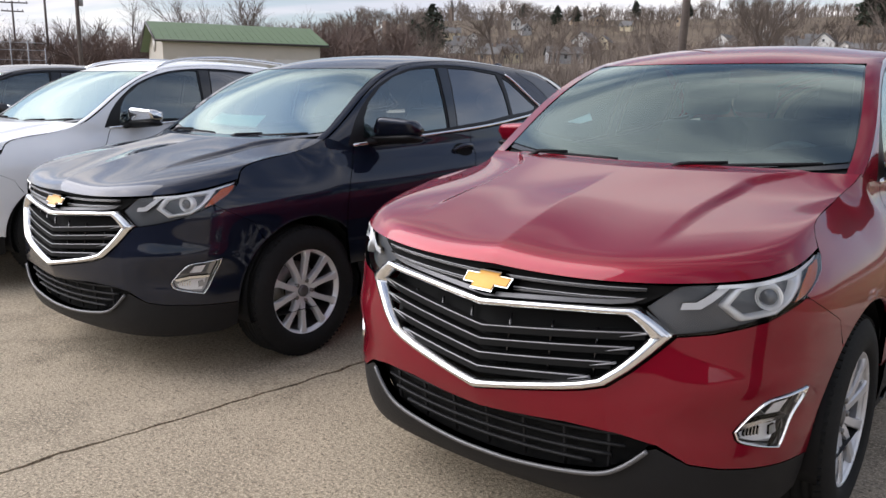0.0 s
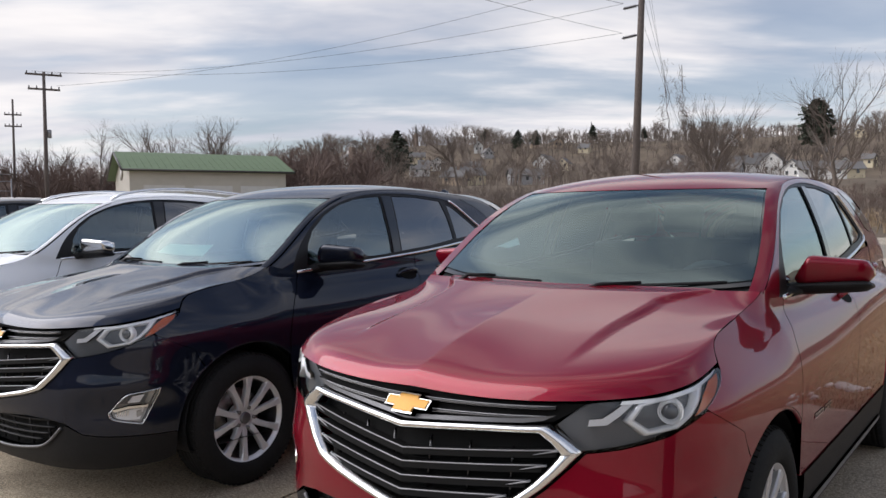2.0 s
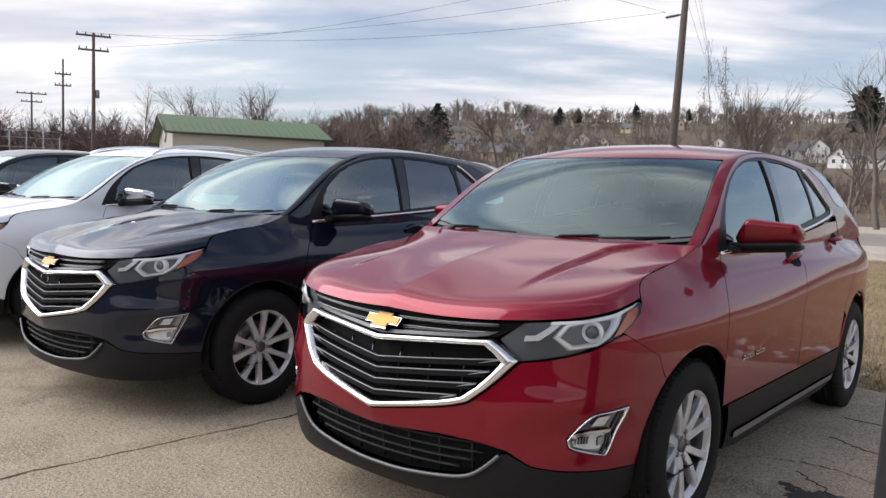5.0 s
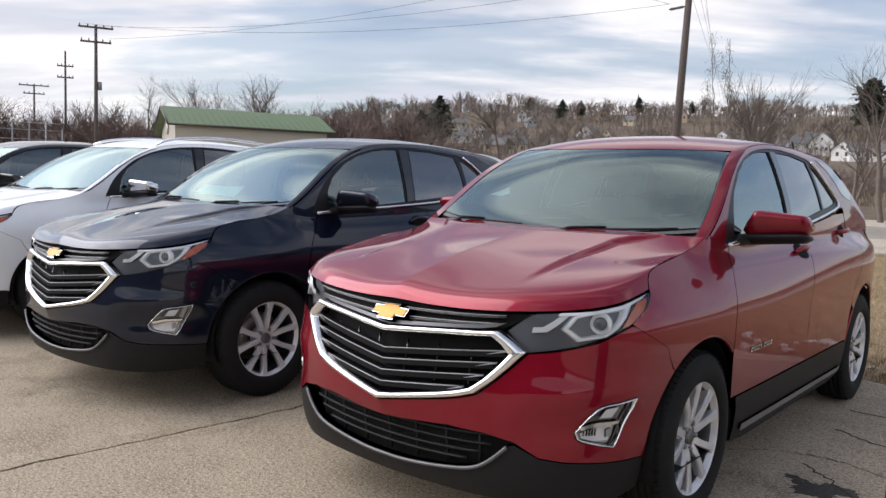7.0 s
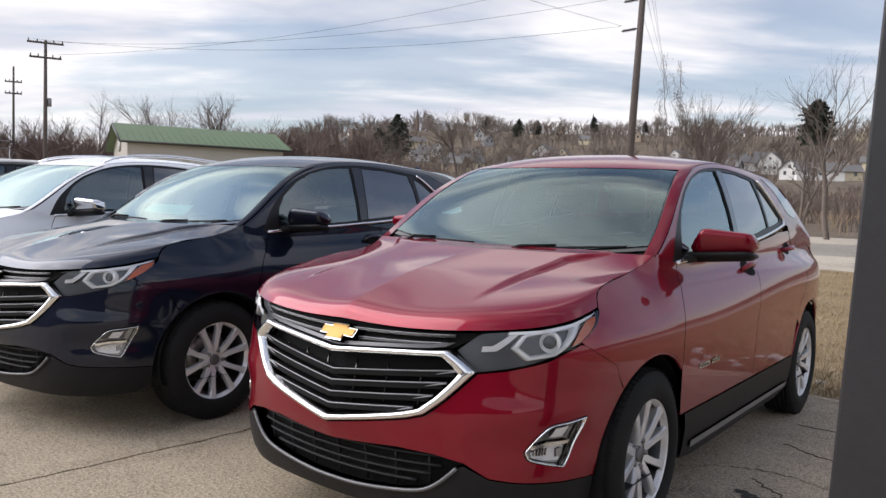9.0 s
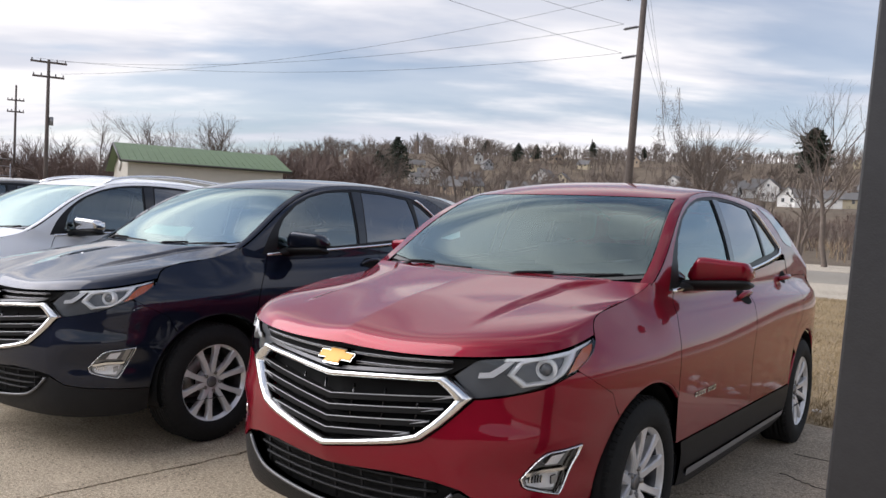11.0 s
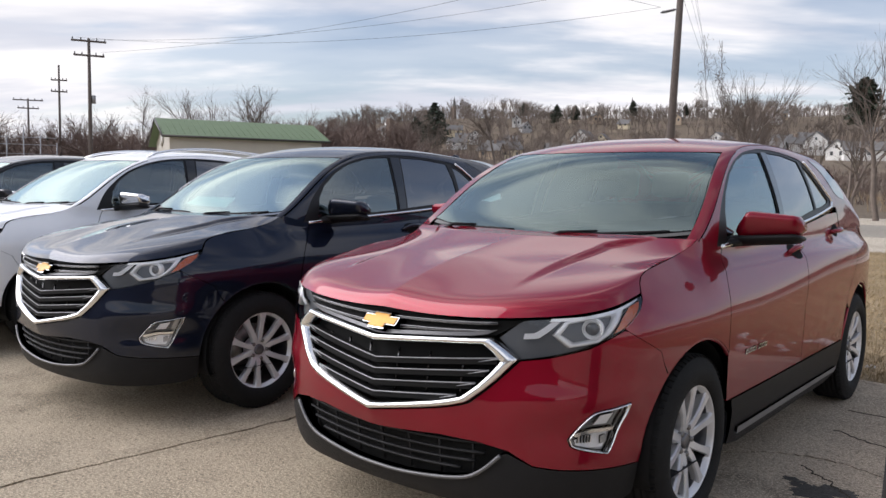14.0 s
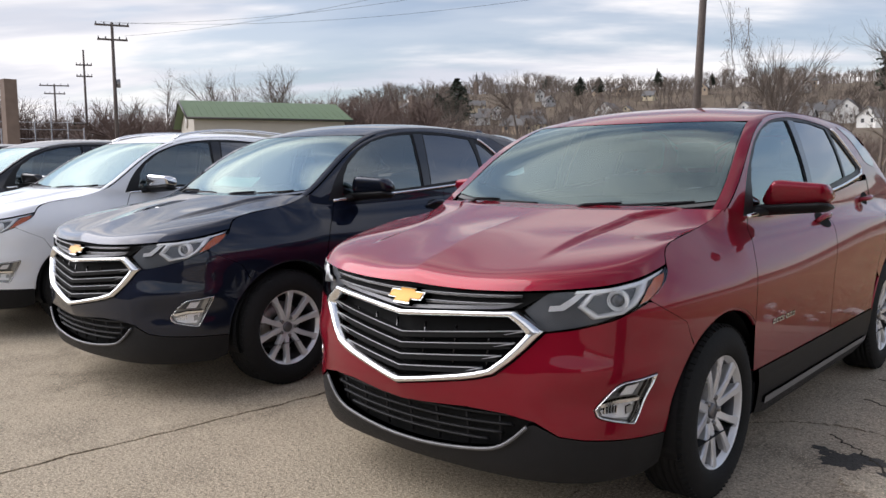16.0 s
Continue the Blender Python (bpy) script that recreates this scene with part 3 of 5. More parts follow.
def wheel(car, x, y, sg):
    """Tyre with tread, machined alloy rim of five split spokes, brake disc."""
    e = new("wheel")
    e.parent = car
    e.matrix_basis = pose(x, y, .362, 0, 0, 0 if sg > 0 else 180) @ pose(0, 0, 0, 13 * (1 + y), 0, 0)
    prof = [(.075, .226), (.098, .235), (.110, .252), (.115, .285), (.108, .318), (.098, .338), (.088, .352), (.076, .359)]
    tread = []
    for a in (.060, .034, .000, -.034, -.060):
        tread += [(a + .010, .3615), (a + .005, .3615), (a + .004, .354), (a - .004, .354), (a - .005, .3615)]
    back = [(-p, r) for p, r in prof[::-1]]
    bm = lathe([(a, r) for a, r in prof] + tread + back, 72)
    t = part("tyre", bm, TYRE, e, "black tyre with grooved tread")
    lug = block((-.011, -.006, -.003), (.011, .006, .004), 0)
    me = bpy.data.meshes.new("tread_block")
    lug.to_mesh(me)
    lug.free()
    me.materials.append(TYRE)
    vs, fs = [], []
    for j in range(72):
        for sx in (-1, 1):
            a = 2 * math.pi * (j + .25 * sx) / 72
            m = pose(sx * .083, 0, 0) @ Matrix.Rotation(a, 4, "X") @ pose(0, 0, .3565, 0, sx * 24, 0)
            b0 = len(vs)
            vs += [m @ v.co for v in me.vertices]
            fs += [tuple(b0 + i for i in q.vertices) for q in me.polygons]
    bpy.data.meshes.remove(me)
    tagged(pydata("tread", vs, fs, TYRE, t, "", None, False), kind="stuff")
    rim = lathe([(.086, .210), (.094, .216), (.097, .2195), (.093, .2215), (.088, .216), (.082, .209), (.070, .203)], 64)
    r = part("rim", rim, ALLOY, e, "machined alloy rim with split spokes")
    r.scale = (1, 1.07, 1.07)
    part("barrel", lathe([(.070, .203), (.03, .196), (-.08, .198), (-.10, .214)], 64), ALLOYDARK, r)
    vs, fs = [], []
    for j in range(5):
        for sx in (-1, 1):
            line = [(0.062, .044, sx * .014), (.074, .085, sx * .022), (.082, .130, sx * .036), (.087, .175, sx * .053), (.089, .213, sx * .066)]
            wid = [.0190, .0165, .0160, .0180, .0285]
            m = Matrix.Rotation(2 * math.pi * j / 5, 4, "X")
            b0 = len(vs)
            for (a, rr, o), w in zip(line, wid):
                for da, do in ((-.034, w * .8), (-.005, w), (.003, w * .78), (.003, -w * .78), (-.005, -w), (-.034, -w * .8)):
                    vs.append(m @ Vector((a + da, o + do, rr)))
            for i in range(4):
                for k in range(6):
                    fs.append((b0 + i * 6 + k, b0 + i * 6 + (k + 1) % 6, b0 + (i + 1) * 6 + (k + 1) % 6, b0 + (i + 1) * 6 + k))
    for j in range(0, 5):
        sp, ff = vs[j * 60:(j + 1) * 60], [tuple(i - j * 60 for i in f) for f in fs if j * 60 <= f[0] < (j + 1) * 60]
        pydata("spoke", sp, ff, ALLOY, r, "", None, False)
    hub = lathe([(.0, .070), (.050, .068), (.058, .060), (.060, .034), (.058, .031)], 40)
    part("hub", hub, ALLOY, r)
    part("centre_cap", lathe([(.055, .031), (.068, .030), (.071, .025), (.072, .001)], 28), ALLOYDARK, r, "grey centre cap")
    for j in range(5):
        a = 2 * math.pi * (j + .5) / 5
        nut = lathe([(.040, .012), (.071, .0105), (.074, .007), (.074, .001)], 10)
        nut.transform(Matrix.Translation((0, .054 * math.cos(a + math.pi / 2), .054 * math.sin(a + math.pi / 2))))
        part("wheel_nut", nut, DISC, r)
    part("brake_disc", lathe([(-.02, .07), (-.015, .155), (-.03, .155), (-.035, .07)], 40), DISC, e)
    part("barrel_back", lathe([(-.05, .199), (-.05, .06), (-.06, .0)], 40), MATTE, e)
    return e


def seat(car, x, y, wide=.50):
    s = new("seat")
    s.parent = car
    s.matrix_basis = pose(x, y, .62)
    part("cushion", block((-wide / 2, -.26, 0), (wide / 2, .26, .15), .05, 3), CLOTH, s)
    b = block((-wide / 2, -.06, 0), (wide / 2, .07, .62), .055, 3)
    b.transform(pose(0, .25, .08, -14, 0, 0))
    part("backrest", b, CLOTH, s)
    for dx in ([0] if wide < .8 else [-.38, .38]):
        h = block((-.135, -.05, 0), (.135, .05, .19), .045, 3)
        h.transform(pose(dx, .41, .72, -10, 0, 0))
        part("headrest", h, CLOTH, s)
    return s


def wing_mirror(car, sg, cap):
    m = new("wing_mirror")
    m.parent = car
    n = 20
    def skin(name, mt, x0, x1, lo, hi, rake, depth, power):
        """A shell from door side to tip: lo and hi give bottom and top heights at both ends, rake slants the door-side end."""
        vs, rows = [], 15
        for i in range(rows):
            t = i / (rows - 1)
            e = min(1.0, math.sqrt(max(0.0, 1 - (1 - min(t / .14, 1)) ** 2)) * .55 + .45, math.sqrt(max(0.0, 1 - max(0, (t - .86) / .14) ** 2)) * .6 + .4)
            zb, zt = lo[0] + (lo[1] - lo[0]) * t, hi[0] + (hi[1] - hi[0]) * t
            cz, hz, hy = (zb + zt) / 2, (zt - zb) / 2 * e, depth / 2 * (.55 + .45 * e) * (1 - .18 * t)
            for j in range(n):
                a = 2 * math.pi * j / n
                c, v = math.cos(a), math.sin(a)
                up = math.copysign(abs(v) ** power, v)
                vs.append((sg * (x0 + (x1 - x0) * t + rake * (1 - t) * (up + 1) / 2), .636 + .060 * t - .018 * up + hy * math.copysign(abs(c) ** power, c), cz + hz * up))
        fs = [(i * n + j, i * n + (j + 1) % n, (i + 1) * n + (j + 1) % n, (i + 1) * n + j) for i in range(rows - 1) for j in range(n)]
        fs += [tuple(range(n)), tuple((rows - 1) * n + j for j in range(n))]
        pydata(name, vs, fs, mt, m)
    skin("mirror_cap", cap, .808, 1.092, (1.158, 1.190), (1.304, 1.282), .040, .120, .62)
    skin("mirror_base", BLACK, .765, 1.090, (1.128, 1.156), (1.184, 1.204), .0, .128, .7)
    tube("mirror_arm", [(sg * .765, .52, 1.142), (sg * .80, .58, 1.152), (sg * .85, .66, 1.168)], .034, BLACK, m, "", 10, .7)
    g = block((-.085, 0, -.05), (.085, .006, .05), .02, 2)
    g.transform(pose(sg * .955, .722, 1.236, 0, 0, sg * 12) @ Matrix.Diagonal((1.2, 1, .62, 1)))
    part("mirror_glass", g, MIRROR, m)
    return m


def wiper(car, x0, x1):
    pts = []
    for i in range(9):
        t = i / 8
        x = x0 + (x1 - x0) * t
        y = .250 + .035 * math.sin(t * 2.0)
        q = top(np.array(x * .75 / .79), np.array(y))
        pts.append((q[0], q[1] - .008, q[2] + .008))
    w = tube("wiper", pts, .007, BLACK, car, "", 6)
    arm = [(pts[0][0] + .05, pts[0][1] - .09, pts[0][2] - .035), (pts[2][0], pts[2][1] - .04, pts[2][2] + .012), (pts[4][0], pts[4][1], pts[4][2] + .012)]
    tube("wiper_arm", arm, [.014, .009, .006], BLACK, w, "", 6)


def suv(name, paint, cap, label):
    car = tagged(new(name), label, "car", "cars parked in a row")
    # bonnet
    panel("hood", lambda u, v: hood_at(u / .85, v / 1.1), [(-.846, .004), (.846, .004), (.846, 1.096), (-.846, 1.096)], (), paint, car, .0135, 0, .02)
    # nose
    low = [(1.12, .389), (.74, .409), (.65, .420), (.56, .468), (.45, .486), (.30, .490), (.12, .476), (0, .470)]
    panel("front_bumper", shell, mirrored(BUMPER + arch(S_FRONT + .012, .39, .405, 132, 181, 8) + low), [FOG, flip(FOG)], paint, car, .022, 0, .016)
    val = [(0, .302), (.12, .305), (.28, .322), (.40, .345), (.47, .385), (.535, .447), (.56, .455), (.65, .414), (.74, .403), (1.125, .383), (1.125, .26), (1.05, .238), (.76, .232), (.43, .230), (0, .225)]
    panel("lower_valance", shell, mirrored(val), (), BLACK, car, .025, -.002, .03)
    lip = [(0, .302), (.12, .305), (.28, .322), (.40, .345), (.47, .385), (.535, .447)]
    lip = smooth_line([(-s, z) for s, z in lip[:0:-1]] + lip, 5)
    P, N = frame_of(shell, np.array([s for s, z in lip]), np.array([z for s, z in lip]))
    tube("lip_trim", P + N * .003, .0075, LIPGREY, car, "satin grey lip trim", 8)
    lg = panel("lower_grille", shell, mirrored([(0, .478), (.12, .484), (.30, .498), (.45, .494), (.575, .470), (.56, .42), (.49, .34), (.40, .30), (.28, .278), (.12, .265), (0, .262)]), (), MATTE, car, .03, -.055, .03, "black lower grille with bars")
    for z0, s1 in ((.452, .50), (.415, .47), (.382, .43), (.35, .37)):
        ss = np.linspace(-s1, s1, 25)
        q, n = frame_of(shell, ss, z0 + .03 * (ss / .55) ** 2)
        tube("bar", q - n * .03, .009, BLACK, lg, "", 6, .7)
    for s0 in (-.42, -.28, -.14, 0, .14, .28, .42):
        zz = np.linspace(.315 + .12 * s0 * s0, .47, 4)
        q, n = frame_of(shell, np.full(4, s0), zz)
        tube("upright", q - n * .034, .006, BLACK, lg, "", 5)
    # grille
    band("grille_surround", shell, mirrored(CHROME_OUT), mirrored(CHROME_IN), CHROME, car, .014, .004, 7, 4, "bright chrome grille surround")
    g = panel("grille", shell, mirrored([(s * 1.03, z + (.01 if z > .7 else -.01)) for s, z in CHROME_IN]), (), MATTE, car, .03, -.06, .05, "gloss black grille with horizontal bars")
    for zc, s1 in ((.752, .505), (.710, .462), (.666, .415), (.622, .345)):
        ss = np.linspace(-s1, s1, 31)
        zz = zc - .028 + .052 * np.abs(ss / .5) ** 1.0
        vs, fs = [], []
        for off, dz in ((-.05, .012), (-.012, .012), (-.006, .008), (-.008, -.010), (-.05, -.016)):
            q, n = frame_of(shell, ss, zz + dz)
            vs += list(q + n * off)
        c = len(ss)
        fs = [(k * c + j, k * c + j + 1, (k + 1) % 5 * c + j + 1, (k + 1) % 5 * c + j) for k in range(5) for j in range(c - 1)]
        b = pydata("grille_bar", vs, fs, MATTE, g, "", None, False)
        q, n = frame_of(shell, ss, zz + .0105)
        tube("bar_edge", q - n * .007, .0026, SATIN, b, "thin grey edge", 5)
        for sg in (-1, 1):
            st = np.linspace(s1 * .86, s1 + .015, 6) * sg
            q, n = frame_of(shell, st, zc - .030 + .052 * np.abs(st / .5) + np.linspace(0, .012, 6))
            tube("bar_tip", q - n * .006, np.linspace(.001, .0065, 6), SATIN, b, "pale bar tip", 6, .6)
    for s0 in (-.36, -.22, -.08, .08, .22, .36):
        zz = np.linspace(.585 + .08 * abs(s0), .78, 5)
        q, n = frame_of(shell, np.full(5, s0), zz)
        tube("upright", q - n * .046, .005, GLOSSBLACK, g, "", 5)
    ug = panel("upper_grille", shell, mirrored([(0, .914), (.30, .913), (.50, .920), (.60, .926), (.545, .895), (.487, .863), (.40, .855), (.29, .847), (.15, .836), (0, .825)]), (), MATTE, car, .03, -.03, .03, "slim black upper grille")
    for zc, s1 in ((.889, .50), (.860, .47)):
        ss = np.linspace(-s1, s1, 31)
        q, n = frame_of(shell, ss, zc + .05 * (ss / .6) ** 2 * .5)
        tube("grille_bar", q - n * .014, .0075, GLOSSBLACK, ug, "", 6, .8)
        tube("bar_edge", q - n * .008 + np.array([0, 0, .006]), .0022, SATIN, ug, "thin grey edge", 5)
    sm = mirrored([(0, .841), (.29, .861), (.40, .870), (.50, .886), (.462, .868), (.40, .857), (.29, .848), (0, .828)])
    panel("grille_ledge", shell, sm, (), LIPGREY, ug, .02, -.006, .01, "satin grey ledge")
    # emblem
    hw, bw, h1, h2 = .093, .038, .017, .034
    bow = [(-hw + .004, -h1), (-bw - .008, -h1), (-bw - .012, -h2), (bw - .008, -h2), (bw - .004, -h1), (hw - .012, -h1), (hw, h1), (bw + .008, h1), (bw + .012, h2), (-bw + .008, h2), (-bw + .004, h1), (-hw + .012, h1)]
    def em(k, dz=0):
        return [(x * k[0], .868 + z * k[1]) for x, z in bow]
    bd = panel("emblem", shell, em((1, 1)), (), CHROME, car, .02, .020, .045, "gold badge with a chrome rim")
    panel("badge_field", shell, em((.94, .86)), (), GOLD, bd, .02, .024, .004)
    for sg in (-1, 1):
        headlamp(car, sg)
        foglamp(car, sg)
    # flanks
    af, ar = (S_FRONT + .012, .39, .405), (S_REAR + .005, .395, .412)
    seam = smooth_line([(1.825, .475), (1.80, .60), (1.79, .80), (1.84, .95), (1.915, 1.06), (1.955, 1.13)], 4)
    FENDER = [(1.0315, .8855), (1.016, .897), (1.125, .953), (1.163, .985), (1.1735, 1.0045)] + [(float(edge_s(q)) + .0035, float(edge_z(q)) + .003) for q in (.05, .10, .16, .22, .28, .35, .42, .5, .58, .66, .74, .82, .90, .97)] + [(1.755, 1.186), (1.83, 1.166)] + [(s - .003, z) for s, z in seam[::-1]] + arch(*af, 16, 131, 26) + [(1.2272, .7457), (1.2067, .7912), (1.1212, .8366)]
    mid = smooth_line([(2.935, .475), (2.92, .60), (2.925, .78), (2.985, .95), (3.045, 1.08), (3.06, 1.185)], 4)
    DOOR1 = [(s + .003, z) for s, z in seam] + [(2.25, 1.146), (2.6, 1.165)] + [(s - .003, z) for s, z in mid[::-1]]
    back = smooth_line([(3.80, .475), (3.815, .62), (3.90, .78), (4.02, .90), (4.10, 1.05), (4.12, 1.26)], 4)
    DOOR2 = [(s + .003, z) for s, z in mid] + [(3.5, 1.222), (3.85, 1.255)] + [(s - .003, z) for s, z in back[::-1]]
    QUARTER = [(s + .003, z) for s, z in back if .66 < z < 1.14] + [(4.118, 1.146), (4.4, 1.148), (4.7, 1.148), (5.0, 1.148), (5.12, 1.10), (5.12, .72), (4.75, .70)] + arch(*ar, 52, 141, 18)
    for sg in (1, -1):
        def f(l):
            return l if sg > 0 else flip(l)
        panel("fender", shell, f(FENDER), (), paint, car, .022, 0, .02)
        d1 = panel("front_door", shell, f(DOOR1), (), paint, car, .026, 0, .016)
        d2 = panel("rear_door", shell, f(DOOR2), (), paint, car, .026, 0, .016)
        panel("quarter_panel", shell, f(QUARTER), (), paint, car, .026, 0, .016)
        SILL = [(1.868, .472), (2.93, .470), (3.80, .470), (3.815, .385), (3.80, .26), (3.6, .225), (2.1, .225), (1.93, .25), (1.905, .40)]
        sl = panel("sill", shell, f(SILL), (), BLACK, car, .03, .006, .03, "black plastic sill cladding")
        panel("sill_strip", shell, f([(1.99, .325), (3.74, .315), (3.72, .285), (2.0, .29)]), (), SATIN, sl, .03, .018, .014, "grey sill strip")
        panel("rear_cladding", shell, f(arch(*ar, 0, 50, 8) + [(4.75, .695), (5.2, .60), (5.2, .30), (4.66, .27)]), (), paint, car, .03, 0, .016)
        for (c, r, a0, a1) in (((af[0], af[1]), af[2], -8, 181), ((ar[0], ar[1]), ar[2], -8, 186)):
            pts = arch(c[0], c[1], r - .004, a0, a1, 30)
            q, n = frame_of(shell, sg * np.array([p[0] for p in pts]), np.array([max(.24, p[1]) for p in pts]))
            tube("arch_lip", q - n * .010, .010, paint, car, "", 6)
        for d, sc, zc in ((d1, 2.93, 1.066), (d2, 3.97, 1.142)):
            q, n = frame_of(shell, sg * np.linspace(sc - .11, sc + .11, 9), zc + .01 * np.linspace(0, 1, 9))
            prof = np.array([-.002, .022, .034, .038, .039, .038, .034, .022, -.002])
            h = tube("door_handle", q + n * prof[:, None], np.array([.012, .014, .015, .016, .016, .016, .015, .015, .013]), paint, d, "", 8, 1.0)
            # shade of the recess behind the handle, put in as a flat black oval
            cup = panel("handle_cup", shell, f([(sc + .085 * math.cos(a), zc + .005 + .040 * math.sin(a)) for a in np.linspace(0, 2 * math.pi, 20, endpoint=False)]), (), MATTE, d, .02, .0015, 0)
        for k, w in enumerate((.030, .034, .034, .012, .034, .034, .032)):
            s0 = 2.00 + k * .043
            panel("letter_bar", shell, f([(s0, .656), (s0 + w, .658), (s0 + w, .680), (s0, .678)]), [f([(s0 + .007, .663), (s0 + w - .007, .663), (s0 + w - .007, .673), (s0 + .007, .673)])] if w > .02 else (), CHROME, d1, .02, .003, .003)
        # glasshouse
        fn = side if sg > 0 else side_far
        F1 = [(.53, 1.176), (.565, 1.30), (.625, 1.382), (.76, 1.474), (.92, 1.542), (1.10, 1.585), (1.24, 1.600), (1.350, 1.604), (1.330, 1.45), (1.320, 1.215), (1.0, 1.195), (.7, 1.183)]
        F2 = [(1.485, 1.608), (1.75, 1.604), (2.03, 1.577), (2.055, 1.45), (2.065, 1.288), (1.75, 1.250), (1.430, 1.226), (1.445, 1.40)]
        F3 = [(2.095, 1.558), (2.18, 1.520), (2.27, 1.458), (2.36, 1.397), (2.445, 1.345), (2.42, 1.325), (2.30, 1.308), (2.105, 1.291)]
        DLO = smooth_line([(.40, 1.140), (.47, 1.262), (.57, 1.368), (.75, 1.488), (1.02, 1.580), (1.30, 1.618), (1.60, 1.624), (1.96, 1.602), (2.13, 1.576), (2.22, 1.525), (2.31, 1.462), (2.42, 1.388), (2.505, 1.340)], 4) + [(2.485, 1.315), (2.42, 1.296), (2.0, 1.247), (1.64, 1.213), (1.2, 1.184), (.75, 1.160)]
        us = [(y, rail_z(y) - .002) for y in np.arange(.235, 3.44, .06)]
        FRAME = [(float(a), float(b)) for a, b in us] + [(3.42, 1.140), (3.3, 1.146), (2.9, 1.152), (2.618, 1.152), (2.622, 1.285), (2.60, 1.300), (2.42, 1.287), (2.0, 1.238), (1.64, 1.205), (1.2, 1.177), (.75, 1.152), (.40, 1.132), (.31, 1.150), (.235, 1.172)]
        g2 = (lambda l: l) if sg > 0 else flip
        panel("side_frame", fn, g2(FRAME), [g2(DLO)], paint, car, .024, .001, .014, "", lambda u, v: np.stack([0 * u, 0 * u, .75 * np.exp(-np.maximum(rail_z(np.abs(u)) - v, 0) / .035)], -1))
        sf = panel("window_frame", fn, g2(DLO), [g2(F1), g2(F2), g2(F3)], SATINBLACK, car, .03, -.003, .012, "satin black window frame")
        panel("pillar_trim", fn, g2([(1.368, 1.604), (1.465, 1.604), (1.428, 1.40), (1.412, 1.222), (1.338, 1.216), (1.348, 1.45)]), (), GLOSSBLACK, sf, .04, .002, .006, "gloss black pillar trim")
        panel("front_window", fn, g2(F1), (), SIDEGLASS, sf, .06, -.008, 0, "clear side window")
        panel("rear_window", fn, g2(F2), (), PRIVACY, sf, .06, -.008, 0, "dark tinted side window")
        panel("quarter_window", fn, g2(F3), (), PRIVACY, sf, .06, -.008, 0, "dark tinted quarter window")
        RQ = smooth_line([(2.30, 1.597), (2.50, 1.577), (2.68, 1.540), (2.80, 1.485), (2.91, 1.425), (2.975, 1.375)], 4) + smooth_line([(2.93, 1.345), (2.80, 1.358), (2.68, 1.390), (2.60, 1.455), (2.48, 1.530)], 4)
        panel("corner_glass", fn, g2(RQ), (), CORNERGLASS, car, .05, .003, .006, "dark wrap-round rear corner glass")
        belt = smooth_line([(.44, 1.139), (.75, 1.157), (1.2, 1.182), (1.64, 1.210), (2.0, 1.243), (2.42, 1.292), (2.487, 1.313), (2.508, 1.342), (2.42, 1.394), (2.31, 1.468), (2.22, 1.532), (2.14, 1.576)], 5)
        q, n = frame_of(fn, np.array([sg * b[0] for b in belt]), np.array([b[1] for b in belt]))
        tube("belt_molding", q + n * .002, .0105, CHROME, car, "chrome window molding", 6)
        ledge = [b for b in belt if b[0] < 2.45][::6]
        panel("window_ledge", fn, g2([(b[0], b[1] - .07) for b in ledge] + [(b[0], b[1] + .013) for b in ledge[::-1]]), (), CABIN, car, .05, -.022, .01)
        wing_mirror(car, sg, cap)
    # rear end
    def tail(u, v):
        a = S_END - np.abs(u)
        p = shell(a, v)
        return p * np.stack([np.where(np.asarray(u) < 0, -1, 1), 1 + 0 * np.asarray(u), 1 + 0 * np.asarray(u)], -1)
    def tail_out(u, v):
        return tail(-np.asarray(u), v)
    panel("tailgate", tail_out, [(-.62, .70), (.62, .70), (.62, 1.13), (-.62, 1.13)], (), paint, car, .05, 0, .02)
    panel("rear_bumper", tail_out, [(-.9, .28), (.9, .28), (.9, .69), (-.9, .69)], (), paint, car, .05, 0, .02)
    for sg in (-1, 1):
        panel("tail_lamp", tail_out, [(sg * .63, .88), (sg * .95, .95), (sg * .95, 1.13), (sg * .63, 1.13)][::sg], (), TAIL, car, .04, .004, .02, "red tail lamp")
    # roof and glass
    EDGE = lambda u, v: np.stack([np.sign(u) * .8 * np.exp(-np.maximum(.75 - np.abs(u), 0) / .035), 0 * u, 0 * u], -1)
    panel("windshield", top, [(-.702, .300), (0, .262), (.702, .300), (.690, .925), (.60, .942), (-.60, .942), (-.690, .925)], (), WINDSHIELD, car, .05, -.002, 0, "sloping windshield that mirrors the clouds")
    panel("windshield_seal", top, [(-.712, .272), (0, .24), (.712, .272), (.70, .955), (-.70, .955)], [[(-.672, .400), (0, .355), (.672, .400), (.660, .900), (.59, .922), (-.59, .922), (-.660, .900)]], GLOSSBLACK, car, .03, -.006, 0)
    for sg in (-1, 1):
        ys = np.linspace(.218, .965, 15)
        lo = [(sg * (.705 - .010 * ramp(y, .7, .95)), float(y)) for y in ys]
        hi = [(sg * .755, float(y)) for y in ys[::-1]]
        panel("pillar", top, lo + hi if sg < 0 else (lo + hi)[::-1], (), paint, car, .018, .0, .012, "", EDGE)
    panel("roof", top, [(-.752, .972), (-.69, .947), (.69, .947), (.752, .972), (.752, 2.72), (.60, 3.16), (-.60, 3.16), (-.752, 2.72)], (), paint, car, .03, 0, .012, "", EDGE)
